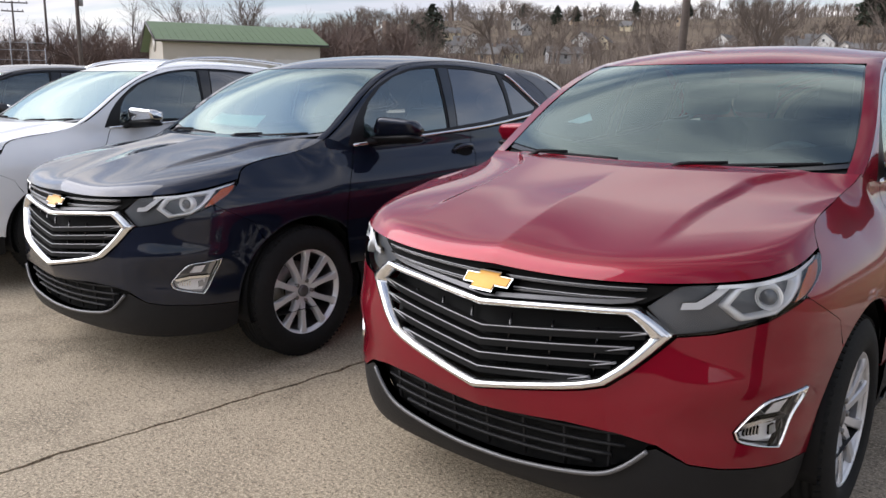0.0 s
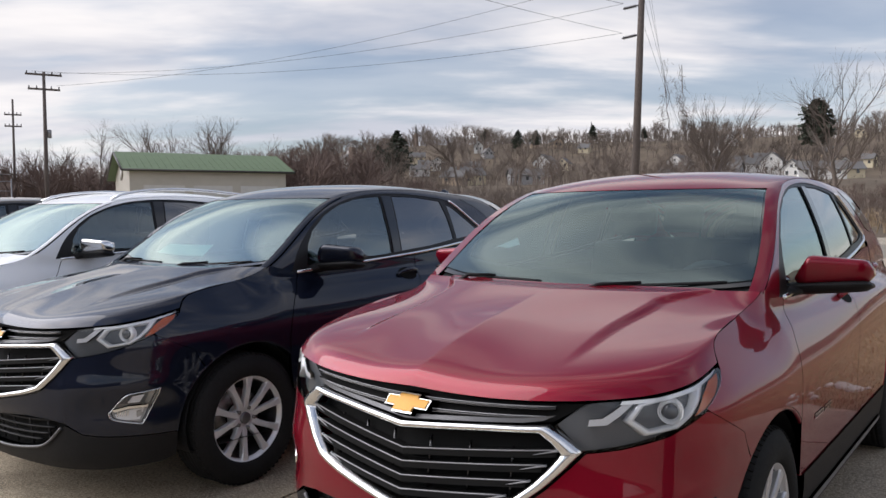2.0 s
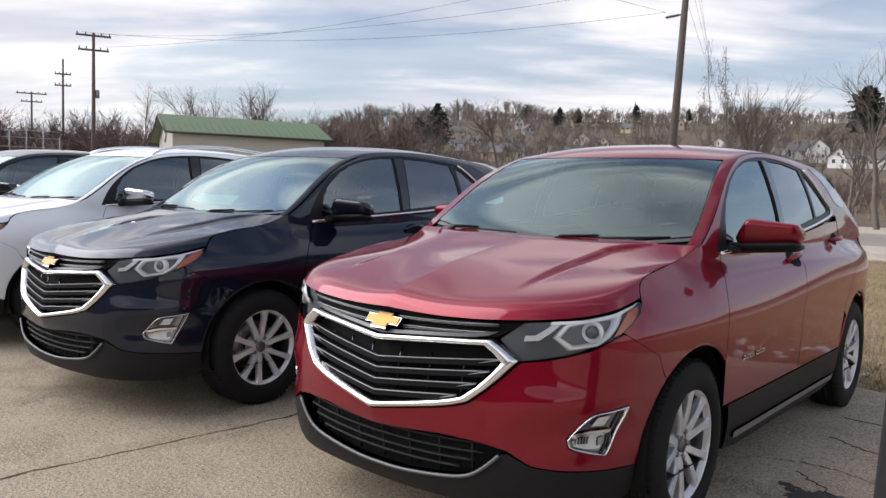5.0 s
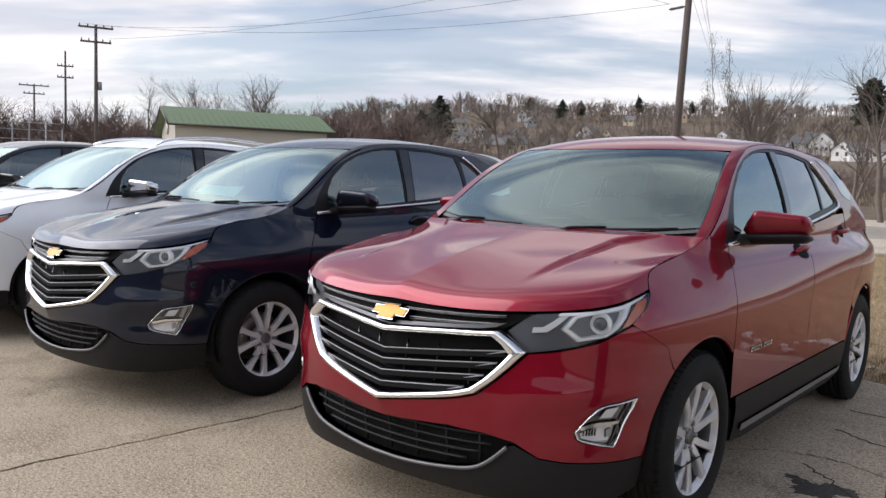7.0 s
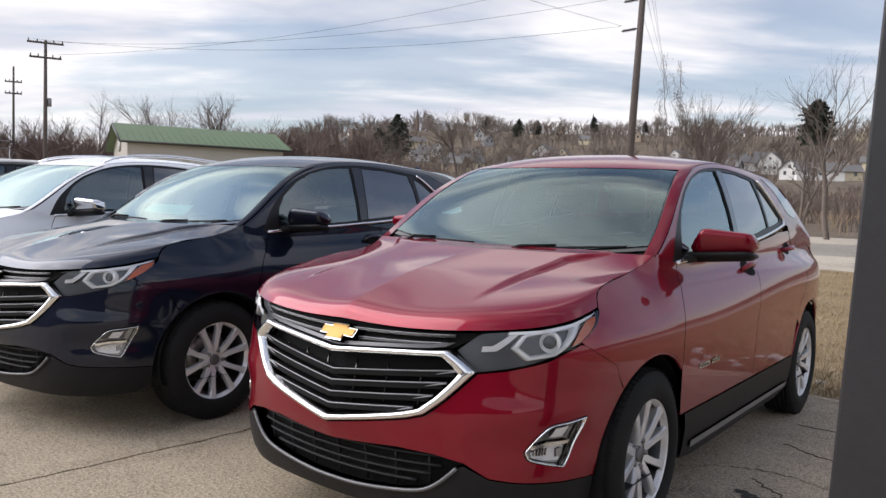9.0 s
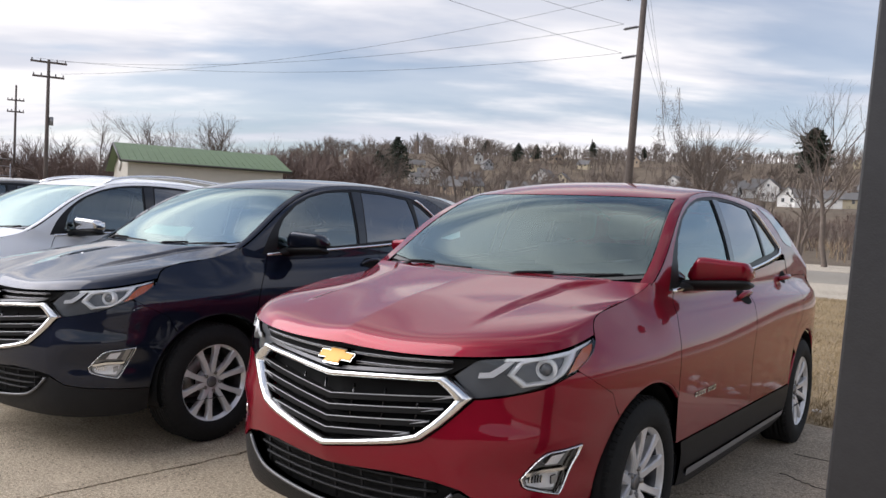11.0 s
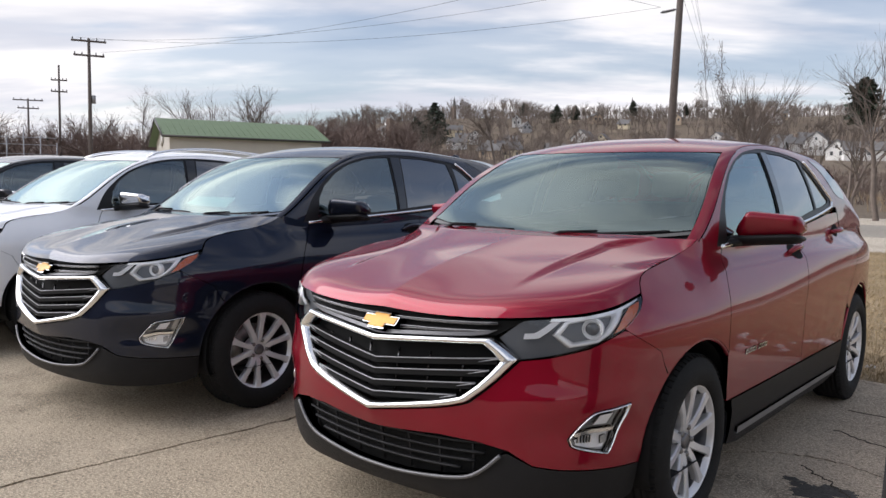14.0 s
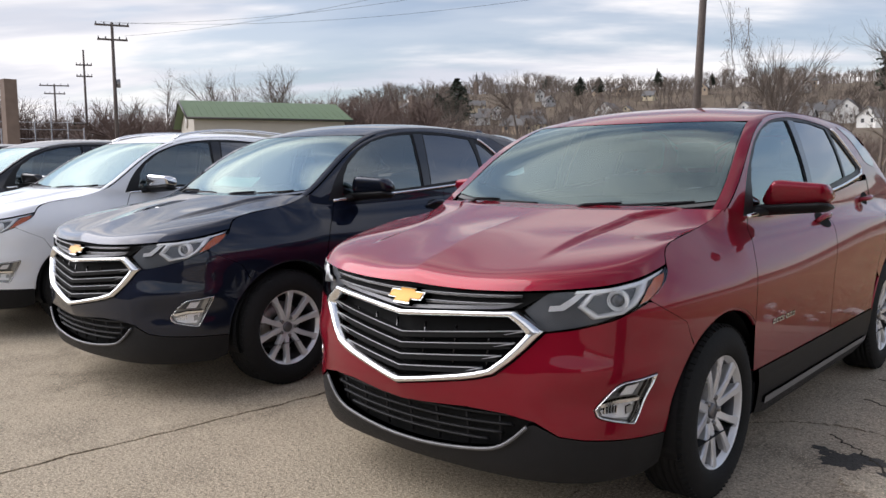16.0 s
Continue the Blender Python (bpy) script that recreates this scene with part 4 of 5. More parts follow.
    panel("rear_glass", top, [(-.62, 3.24), (.62, 3.24), (.72, 3.02), (.745, 3.20), (.70, 3.60), (-.70, 3.60), (-.745, 3.20), (-.72, 3.02)], (), PRIVACY, car, .06, 0, 0, "dark rear window")
    panel("spoiler", top, [(-.60, 3.165), (.60, 3.165), (.752, 2.725), (.752, 2.85), (.62, 3.235), (-.62, 3.235), (-.752, 2.85), (-.752, 2.725)], (), paint, car, .03, .004, .03)
    fin = bmesh.new()
    bmesh.ops.create_uvsphere(fin, u_segments=12, v_segments=8, radius=1)
    fin.transform(pose(0, 2.98, 1.645) @ Matrix.Diagonal((.018, .08, .055, 1)))
    part("antenna_fin", fin, paint, car)
    panel("sensor_patch", top, [(-.115, .80), (.035, .80), (.055, .935), (-.135, .935)], (), CABIN, car, .03, -.012, 0, "dark patch behind the windshield top")
    # cowl, wipers
    panel("cowl", lambda a, y: top(a, y) - np.array([0, 0, .02]), [(-.700, .205), (.700, .205), (.700, .30), (0, .27), (-.700, .30)], (), BLACK, car, .03, 0, .01, "black cowl panel")
    wiper(car, -.62, -.12)
    wiper(car, .02, .66)
    # cabin
    dash = []
    ss = np.linspace(-.70, .70, 15)
    for y, z in ((.22, 1.135), (.42, 1.165), (.62, 1.15), (.72, 1.09), (.74, .80)):
        dash += [(x, y + .10 * (x / .7) ** 2 * (1 if y < .5 else .3), z + .03 * math.exp(-((x - .37) / .17) ** 2) * (1 if .4 < y < .7 else 0)) for x in ss]
    pydata("dashboard", dash, [(k * 15 + j, k * 15 + j + 1, (k + 1) * 15 + j + 1, (k + 1) * 15 + j) for k in range(4) for j in range(14)], CABIN, car)
    ring = [(.37 + .185 * math.cos(a), .86 + .06 * math.sin(a), 1.06 + .175 * math.sin(a)) for a in np.linspace(0, 2 * math.pi, 33)]
    st = tube("steering_wheel", ring, .017, STEERING, car, "", 8, 1.0, False)
    part("steering_hub", block((.30, .83, 1.00), (.44, .88, 1.10), .02), CABIN, st)
    for x, y in ((-.37, 1.30), (.37, 1.30)):
        seat(car, x, y)
    seat(car, 0, 2.15, 1.25)
    mir = block((-.12, -.012, -.035), (.12, .012, .035), .012)
    mir.transform(pose(0, .84, 1.47))
    part("inside_mirror", mir, CABIN, car)
    box2 = block((-.055, -.05, -.03), (.055, .05, .05), .015)
    box2.transform(pose(0, .84, 1.525))
    part("sensor_housing", box2, CABIN, car)
    # underside, wheel wells
    part("underbody", block((-.70, -.62, .24), (.70, 3.5, .50), .04), BLACK, car)
    part("engine_bay", block((-.52, -.60, .45), (.52, .20, .86), .03), BLACK, car)
    part("cabin_floor", block((-.78, .45, .42), (.78, 3.4, .62), .02), CABIN, car)
    for sg in (-1, 1):
        part("door_lining", block((sg * .725 - .03, .5, .5), (sg * .725 + .03, 3.3, 1.165), .02), CABIN, car)
        for y in (0, 2.725):
            w = lathe([(0, .40), (.32, .40), (.32, .02)], 36)
            for v in w.verts:
                v.co.z = max(v.co.z, -.12)
            w.transform(pose(sg * .885, y, .385, 0, 0, 180 if sg > 0 else 0))
            part("wheel_well", w, BLACK, car)
            wheel(car, sg * .795, y, sg)
    return car

# ---- ground, paving, road ----
def ground_material(name, base, second, third, fine, scale, bump, rough=.9, speck=0.0, dirt=.60):
    """Ground with patches, mottling and grit, in metres."""
    m = bpy.data.materials.new(name)
    m.use_nodes = True
    t, p = m.node_tree, m.node_tree.nodes["Principled BSDF"]
    p.inputs["Roughness"].default_value = rough
    p.inputs["Specular IOR Level"].default_value = .25
    co = t.nodes.new("ShaderNodeTexCoord")
    def noise_at(sc, det, rgh=.55):
        n = t.nodes.new("ShaderNodeTexNoise")
        n.inputs["Scale"].default_value, n.inputs["Detail"].default_value, n.inputs["Roughness"].default_value = sc, det, rgh
        t.links.new(co.outputs["Object"], n.inputs["Vector"])
        return n.outputs[0]
    def remap(v, a, b):
        r = t.nodes.new("ShaderNodeMapRange")
        r.inputs["From Min"].default_value, r.inputs["From Max"].default_value = a, b
        t.links.new(v, r.inputs["Value"])
        return r.outputs[0]
    def mix(fac, a, b):
        x = t.nodes.new("ShaderNodeMix")
        x.data_type = "RGBA"
        t.links.new(fac, x.inputs["Factor"])
        for key, c in (("A", a), ("B", b)):
            if isinstance(c, tuple):
                x.inputs[key].default_value = (*c, 1)
            else:
                t.links.new(c, x.inputs[key])
        return x.outputs["Result"]
    c = mix(remap(noise_at(scale * .12, 5), .35, .65), base, second)
    c = mix(remap(noise_at(scale, 6, .65), .48, .75), c, third)
    blot = remap(noise_at(scale * .42, 7, .68), .50, .64)
    c = mix(blot, c, tuple(v * dirt for v in second))
    pale = remap(noise_at(scale * .30, 5, .6), .60, .72)
    c = mix(pale, c, tuple(min(1, v * 1.12) for v in third))
    grit = noise_at(fine, 4, .7)
    wash = remap(noise_at(scale * .16, 6, .6), .42, .60)
    c = mix(wash, c, mix(remap(grit, .40, .65), tuple(v * .80 for v in base), tuple(v * 1.02 for v in third)))
    c = mix(remap(grit, .50, .62), c, tuple(min(1, v * 1.60) for v in base))
    c = mix(remap(noise_at(fine * .6, 4, .75), .52, .64), c, tuple(v * .42 for v in base))
    if speck > 0:
        v = t.nodes.new("ShaderNodeTexVoronoi")
        v.inputs["Scale"].default_value = fine * .8
        t.links.new(co.outputs["Object"], v.inputs["Vector"])
        c = mix(remap(v.outputs["Distance"], .28, .12), c, tuple(min(1, k * (1 + speck)) for k in base))
    t.links.new(c, p.inputs["Base Color"])
    b = t.nodes.new("ShaderNodeBump")
    b.inputs["Strength"].default_value, b.inputs["Distance"].default_value = bump, .01
    t.links.new(grit, b.inputs["Height"])
    t.links.new(b.outputs[0], p.inputs["Normal"])
    return m


AGGREGATE = ground_material("exposed aggregate paving", (.40, .332, .240), (.315, .262, .188), (.51, .425, .31), 82, 3.0, 1.0, .85, .5, .52)
ASPHALT = ground_material("old grey asphalt", (.44, .365, .275), (.56, .465, .35), (.28, .232, .18), 82, 2.6, 1.0, .9, .6, .34)
ROADTOP = ground_material("pale worn road", (.43, .375, .295), (.37, .325, .26), (.47, .41, .33), 20, .8, .3)
ROADDARK = ground_material("weathered asphalt road", (.26, .235, .195), (.30, .265, .215), (.22, .20, .17), 20, .8, .3)
FIELD = ground_material("dry winter field", (.150, .115, .080), (.200, .155, .105), (.085, .066, .048), 9, .5, .6)
VERGE = ground_material("dry verge soil", (.27, .20, .115), (.32, .24, .14), (.19, .145, .085), 45, 1.6, .9)
OIL = ground_material("oil stain", (.050, .046, .040), (.075, .068, .058), (.036, .033, .03), 60, 6, .6, .6)
SOIL = ground_material("dark soil in the joints", (.06, .05, .038), (.08, .066, .05), (.045, .038, .03), 60, 4, .5)
BARE = ground_material("bare pale concrete", (.52, .44, .33), (.58, .49, .37), (.44, .37, .28), 82, 4, .8)
DIRT = ground_material("loose dirt", (.30, .25, .18), (.36, .30, .22), (.22, .18, .13), 60, 4, .9)


def hill(x, y):
    """Height of the land: flat lot and road, a slope with the town beyond."""
    d = math.hypot(x, y)
    az = math.atan2(y, -x)
    w = float(ramp(az, .42, .90)) * (1 - .75 * float(ramp(az, 1.58, 1.75)))
    return -.03 + w * (9.0 * float(ramp(d, 55, 225)) + 29.5 * float(ramp(d, 205, 440))) + (1 - w) * 5.0 * float(ramp(d, 110, 400)) + .5 * (noise.noise(Vector((x * .03, y * .03, 0)))) * float(ramp(d, 60, 100))


def land():
    bm = bmesh.new()
    rad = [0, 10, 20, 32, 45, 55, 62, 70, 80, 90, 100, 115, 130, 150, 170, 190, 210, 235, 260, 285, 310, 335, 360, 385, 410, 440, 500, 600, 1000, 2200]
    n = 96
    rows = [[bm.verts.new((r * math.cos(2 * math.pi * j / n), r * math.sin(2 * math.pi * j / n), hill(r * math.cos(2 * math.pi * j / n), r * math.sin(2 * math.pi * j / n)))) for j in range(n)] for r in rad[1:]]
    c = bm.verts.new((0, 0, -.03))
    for j in range(n):
        bm.faces.new((c, rows[0][j], rows[0][(j + 1) % n]))
    for a, b in zip(rows, rows[1:]):
        for j in range(n):
            bm.faces.new((a[j], b[j], b[(j + 1) % n], a[(j + 1) % n]))
    tagged(part("ground", bm, FIELD), "dry brown winter land rising to a wooded hill", "ground", kind="structure")


land()


def slab(name, outline, z0, z1, m, parent=None):
    """A slab of paving with its own edges: outline anticlockwise."""
    n = len(outline)
    vs = [(x, y, z1) for x, y in outline] + [(x, y, z0) for x, y in outline]
    fs = [tuple(range(n))] + [(i, n + i, n + (i + 1) % n, (i + 1) % n) for i in range(n)]
    return pydata(name, vs, fs, m, parent, "", None, False)


def wavy(a, b, n, amp, seed):
    """A crack line from a to b that wanders."""
    r = random.Random(seed)
    d = Vector((b[1] - a[1], a[0] - b[0])).normalized()
    out, o = [], 0
    for i in range(n + 1):
        t = i / n
        o = o * .7 + r.uniform(-amp, amp)
        out.append((a[0] + (b[0] - a[0]) * t + d.x * o, a[1] + (b[1] - a[1]) * t + d.y * o))
    return out


def shift(line, dx, dy, seed=0, jag=0.0):
    r = random.Random(seed)
    return [(x + dx + r.uniform(-jag, jag), y + dy + r.uniform(-jag, jag)) for x, y in line]


lot = tagged(new("pavement"), "tan exposed-aggregate paving with cracked joints and grey asphalt", "paving", kind="structure")
slab("bed", [(-40, -25.9), (30, -25.9), (30, 3.4), (-40, 3.4)], -.06, -.022, SOIL, lot)
cr = wavy((-1.90, -25.9), (-1.66, -1.82), 160, .012, 3) + wavy((-1.66, -1.82), (-1.52, -.15), 26, .012, 6)[1:] + wavy((-1.52, -.15), (-1.2, 3.45), 40, .012, 4)[1:]
mid_edge = wavy((.42, -25.9), (.42, 3.45), 160, .012, 5)
g = .0105
slab("slab", [(-40, -25.9)] + shift(cr, -g, 0, 1, .005) + [(-40, 3.45)], -.03, 0, AGGREGATE, lot)
cen = shift(cr, g, 0, 2, .005) + shift(mid_edge, -.003, 0)[::-1]
slab("slab", cen[::-1], -.03, 0, AGGREGATE, lot)
rc = random.Random(8)
crx = [(x + rc.uniform(-.006, .006) * (x > .43), y + rc.uniform(-.012, .012)) for x, y in smooth_line([(.42, .93), (.66, 1.06), (.78, 1.18), (.93, 1.265), (1.13, 1.30), (1.38, 1.22), (1.75, 1.10), (2.5, 1.16), (8, 1.25)], 11)]
e0 = [p for p in mid_edge if p[1] < .90]
e1 = [p for p in mid_edge if p[1] > .97]
slab("slab", shift(e0, .003, 0)[::-1][::-1] and ([(30, -25.9), (30, 1.3)] + shift(crx, 0, -.010, 3, .007)[::-1] + shift(e0, .003, 0)[::-1]), -.03, -.002, ASPHALT, lot)
back_edge = wavy((30, 3.3), (.42, 3.47), 160, .05, 9)
slab("slab", shift(crx, 0, .010, 4, .007) + [(30, 1.31)] + back_edge + shift(e1, .003, 0)[::-1], -.03, -.002, ASPHALT, lot)


def stain(name, cx, cy, rx, ry, m, seed, z=.0025):
    r = random.Random(seed)
    n = 110
    ph = [r.uniform(0, 6.28) for _ in range(6)]
    pts = []
    for i in range(n):
        a = 2 * math.pi * i / n
        k = 1 + .22 * math.sin(2 * a + ph[0]) + .16 * math.sin(3 * a + ph[1]) + .12 * math.sin(5 * a + ph[2]) + .10 * math.sin(9 * a + ph[3]) + .07 * math.sin(17 * a + ph[4]) + .06 * math.sin(29 * a + ph[5])
        pts.append((cx + rx * k * math.cos(a), cy + ry * k * math.sin(a)))
    slab(name, pts, -.01, z, m, lot)


stain("oil_stain", 1.19, .80, .13, .105, OIL, 2, -.0006)
stain("oil_stain", 1.40, .71, .07, .04, OIL, 5, -.0006)
stain("oil_stain", 1.05, .88, .05, .03, OIL, 9, -.0006)
stain("oil_stain", 1.43, .84, .04, .03, OIL, 14, -.0006)
stain("worn_patch", 1.46, .50, .20, .17, BARE, 7, .004)
stain("worn_patch", 1.95, .30, .30, .12, AGGREGATE, 12, .004)

def hairline(a, b, seed, w=.0042, m=None):
    line = wavy(a, b, 24, .02, seed)
    d = Vector((b[1] - a[1], a[0] - b[0])).normalized()
    r = random.Random(seed)
    ws = [w * r.uniform(.4, 1.3) for _ in line]
    slab("crack", [(x + d.x * k, y + d.y * k) for (x, y), k in zip(line, ws)] + [(x - d.x * k, y - d.y * k) for (x, y), k in list(zip(line, ws))[::-1]], -.01, .0012, m or OIL, lot)


for i, (a, b) in enumerate((((1.02, 1.12), (1.42, .72)), ((.95, 2.4), (3.6, 2.15)), ((1.0, 1.9), (1.6, 1.55)))):
    hairline(a, b, 50 + i, .0042, SOIL)
stain("oil_drip", -.62, -1.55, .05, .035, ASPHALT, 21)
stain("tan_patch", -2.6, -2.3, .42, .25, DIRT, 22, .0018)

road = tagged(new("road"), "pale two-lane road behind a grass verge", "road", kind="structure")
slab("lane", [(-160, 18), (160, 18), (160, 25), (-160, 25)], -.05, -.005, ROADTOP, road)
slab("lane", [(-160, 25), (160, 25), (160, 36), (-160, 36)], -.05, -.008, ROADDARK, road)
slab("shoulder", [(-160, 36), (160, 36), (160, 46), (-160, 46)], -.05, -.005, ROADTOP, road)
verge = slab("verge", [(-60, 3.45), (30, 3.45), (60, 18), (-60, 18)], -.05, -.012, VERGE)
tagged(verge, "dry straw-coloured grass verge beside the road", "verge", kind="structure")

GRASS = material("dry grass blades", (.33, .25, .14), .85, 0, 0, 0, 1.5, .5)


def blades(name, count, x0, x1, y0, y1, h, seed, label):
    r = np.random.RandomState(seed)
    x, y = r.uniform(x0, x1, count), y0 + (y1 - y0) * r.uniform(0, 1, count) ** 1.3
    a, hh, w, ln = r.uniform(0, 6.28, count), h * r.uniform(.4, 1.2, count), .0025 + .002 * r.uniform(0, 1, count), r.uniform(.2, 1.1, count)
    dx, dy = np.cos(a), np.sin(a)
    v = np.zeros((count, 4, 3))
    v[:, 0] = np.stack([x - dy * w, y + dx * w, 0 * x - .012], 1)
    v[:, 1] = np.stack([x + dy * w, y - dx * w, 0 * x - .012], 1)
    v[:, 2] = np.stack([x + dx * hh * ln * .5 + dy * w * .6, y + dy * hh * ln * .5 - dx * w * .6, hh * .65], 1)
    v[:, 3] = np.stack([x + dx * hh * ln, y + dy * hh * ln, hh], 1)
    f = [(i * 4, i * 4 + 1, i * 4 + 2) for i in range(count)] + [(i * 4, i * 4 + 2, i * 4 + 3) for i in range(count)]
    tagged(pydata(name, v.reshape(-1, 3), f, GRASS, None, "", None, False), label, "grass", kind="stuff")


blades("dry_grass", 60000, -3.5, 4.5, 3.45, 17.8, .036, 4, "short dry straw-coloured grass on the verge")
cup = lathe([(0, .0), (0, .035), (.10, .045), (.10, .04), (.01, .03)], 16)
cup.transform(pose(.496, 13.25, .03, 0, 80, 20))
tagged(part("paper_cup", cup, material("white paper cup", (.8, .8, .78), .6, 0, 0, 0, 20, .05)), "crumpled white paper cup lying in the grass", "litter")
rs = random.Random(11)
CRUST = material("dirty crusted snow and grit", (.50, .47, .43), .9, 0, 0, .6, 20, .3)
for k in range(16):
    b = bmesh.new()
    bmesh.ops.create_icosphere(b, subdivisions=2, radius=1)
    for v in b.verts:
        v.co *= 1 + .35 * noise.noise(v.co * 1.7 + Vector((k * 3.1, 0, 0)))
    sx = rs.uniform(.03, .10)
    b.transform(pose(rs.uniform(.75, 2.2), rs.uniform(3.55, 4.3), -.005, 0, 0, rs.uniform(0, 360)) @ Matrix.Diagonal((sx, sx * .8, sx * .5, 1)))
    tagged(part("clod", b, CRUST), "pale clod of grit at the paving edge", "clod", "clods along the paving edge")

# ---- trees ----
BARK = material("grey-brown bark", (.15, .12, .10), .9, 0, 0, .3, 5, .3)
TWIG = material("brown winter twigs", (.172, .138, .114), .9, 0, 0, 0, .2, .3)
TWIGRED = material("reddish winter twigs", (.145, .102, .084), .9, 0, 0, 0, .2, .3)
REED = material("pale dead brush", (.36, .27, .175), .9, 0, 0, 0, .2, .35)
NEEDLE = material("dark conifer needles", (.040, .052, .034), .85, 0, 0, 0, .5, .4)


def segment(vs, fs, a, b, ra, rb, sides=3):
    d = (b - a).normalized()
    u = d.orthogonal().normalized()
    w = d.cross(u)
    i0 = len(vs)
    for p, r in ((a, ra), (b, rb)):
        for k in range(sides):
            t = 2 * math.pi * k / sides
            vs.append(p + (u * math.cos(t) + w * math.sin(t)) * r)
    if sides == 2:
        fs.append((i0, i0 + 1, i0 + 3, i0 + 2))
        return
    for k in range(sides):
        fs.append((i0 + k, i0 + (k + 1) % sides, i0 + sides + (k + 1) % sides, i0 + sides + k))


def grow(seed, height, levels=4, spread=.75, stems=1, thin=1.0, kids=(3, 4)):
    """A bare tree: trunk pieces and twig pieces as two lists of (verts, faces)."""
    r = random.Random(seed)
    trunk, crown = ([], []), ([], [])
    def branch(p, d, length, rad, lv):
        n = 3 if lv > 1 else 2
        for i in range(n):
            q = p + d * (length / n)
            rr = rad * (1 - .28 * (i + 1) / n)
            tgt = trunk if lv >= levels - 1 else crown
            segment(*tgt, p, q, rad * (1 - .28 * i / n), rr, 5 if lv == levels else 3 if lv == levels - 1 else 2)
            if lv > 0 and (i > 0 or lv < levels):
                for _ in range(r.randint(*kids) if i == n - 1 else r.randint(1, 2)):
                    e = (d + Vector((r.gauss(0, spread), r.gauss(0, spread), r.gauss(.15, spread * .6)))).normalized()
                    branch(q, e, length * r.uniform(.5, .75), rr * r.uniform(.45, .65), lv - 1)
            p = q
            d = (d + Vector((r.gauss(0, .12), r.gauss(0, .12), r.gauss(.05, .06)))).normalized()
    for s in range(stems):
        d = Vector((r.gauss(0, .04 + .03 * stems), r.gauss(0, .04 + .03 * stems), 1)).normalized()
        branch(Vector((r.gauss(0, .2 * (stems > 1)), r.gauss(0, .2 * (stems > 1)), 0)), d, height * .42, height * .018 * thin, levels)
    return trunk, crown


def bare_tree(x, y, height, seed, label, levels=4, spread=.55, stems=1, m=None, thin=1.0, kids=(3, 4)):
    t = tagged(new("bare_tree"), label, "tree", "bare trees")
    t.matrix_basis = pose(x, y, hill(x, y), 0, 0, 0)
    trunk, crown = grow(seed, height, levels, spread, stems, thin, kids)
    pydata("trunk", trunk[0], trunk[1], BARK, t)
    pydata("crown", crown[0], crown[1], m or TWIG, t)
    return t


def thicket(name, spots, protos, m, label, category):
    """Many alike plants as one stretch of wood or brush."""
    allv, allf, base = [], [], 0
    for x, y, s, k, rot in spots:
        v, f = protos[k % len(protos)]
        c, n = math.cos(rot), math.sin(rot)
        w = np.stack([x + s * (v[:, 0] * c - v[:, 1] * n), y + s * (v[:, 0] * n + v[:, 1] * c), hill(x, y) + s * v[:, 2]], 1)
        allv.append(w)
        allf.append(f + base)
        base += len(v)
    V, F = np.concatenate(allv), np.concatenate(allf)
    me = bpy.data.meshes.new(name)
    me.vertices.add(len(V))
    me.vertices.foreach_set("co", V.astype(np.float32).ravel())
    me.loops.add(F.size)
    me.loops.foreach_set("vertex_index", F.astype(np.int32).ravel())
    me.polygons.add(len(F))
    me.polygons.foreach_set("loop_start", np.arange(0, F.size, 4, dtype=np.int32))
    me.update(calc_edges=True)
    me.materials.append(m)
    return tagged(new(name, me), label, category, kind="stuff")


def proto(seed, levels, spread, stems, thin, kids=(2, 3)):
    (tv, tf), (cv, cf) = grow(seed, 1.0, levels, spread, stems, thin, kids)
    v = np.array([tuple(p) for p in tv + cv])
    f = [q for q in tf] + [tuple(i + len(tv) for i in q) for q in cf]
    return v, np.array(f)


def polar(az, d):
    """A place by azimuth (degrees, from +y towards -x) and distance from the first eye."""
    return 2.1 - d * math.sin(radians(az)), -3.1 + d * math.cos(radians(az))


r0 = random.Random(21)
tall = [proto(40 + k, 3, .55, 1, 1.4, (3, 4)) for k in range(6)]
bush = [proto(60 + k, 2, .42, 4, 1.25, (2, 3)) for k in range(6)]
shrub = [proto(70 + k, 2, .45, 3, 1.4, (2, 3)) for k in range(6)]
far = [proto(80 + k, 2, .46, 1 + k % 2, 1.2, (4, 6)) for k in range(8)]
spots = []
for i in range(1500):
    az, d = r0.uniform(-6, 60), 240 + 225 * r0.random() ** .8
    x, y = polar(az, d)
    spots.append((x, y, r0.uniform(5, 10.5) * (1 + .75 * noise.noise(Vector((az * .35, d * .02, 3)))), i, r0.uniform(0, 6.28)))
for i in range(620):
    az, d = r0.uniform(-6, 62), r0.uniform(375, 480)
    x, y = polar(az, d)
    spots.append((x, y, r0.uniform(3.5, 6.5), i * 3 + 2, r0.uniform(0, 6.28)))
thicket("hill_wood", spots, far, TWIG, "brown leafless wood on the town hill", "wood")
spots = []
for i in range(170):
    az, d = r0.uniform(17, 52), r0.uniform(150, 250)
    x, y = polar(az, d)
    spots.append((x, y, r0.uniform(5, 8.5), i, r0.uniform(0, 6.28)))
thicket("hill_wood", spots, tall, TWIG, "leafless trees between the houses on the slope", "wood")
spots = []
for i in range(560):
    az = r0.uniform(42, 84)
    d = r0.uniform(92, 165)
    x, y = polar(az, d)
    spots.append((x, y, r0.uniform(7.0, 10.5), i, r0.uniform(0, 6.28)))
thicket("lowland_wood", spots, tall, TWIGRED, "reddish brown leafless wood beyond the lot", "wood")
spots = []
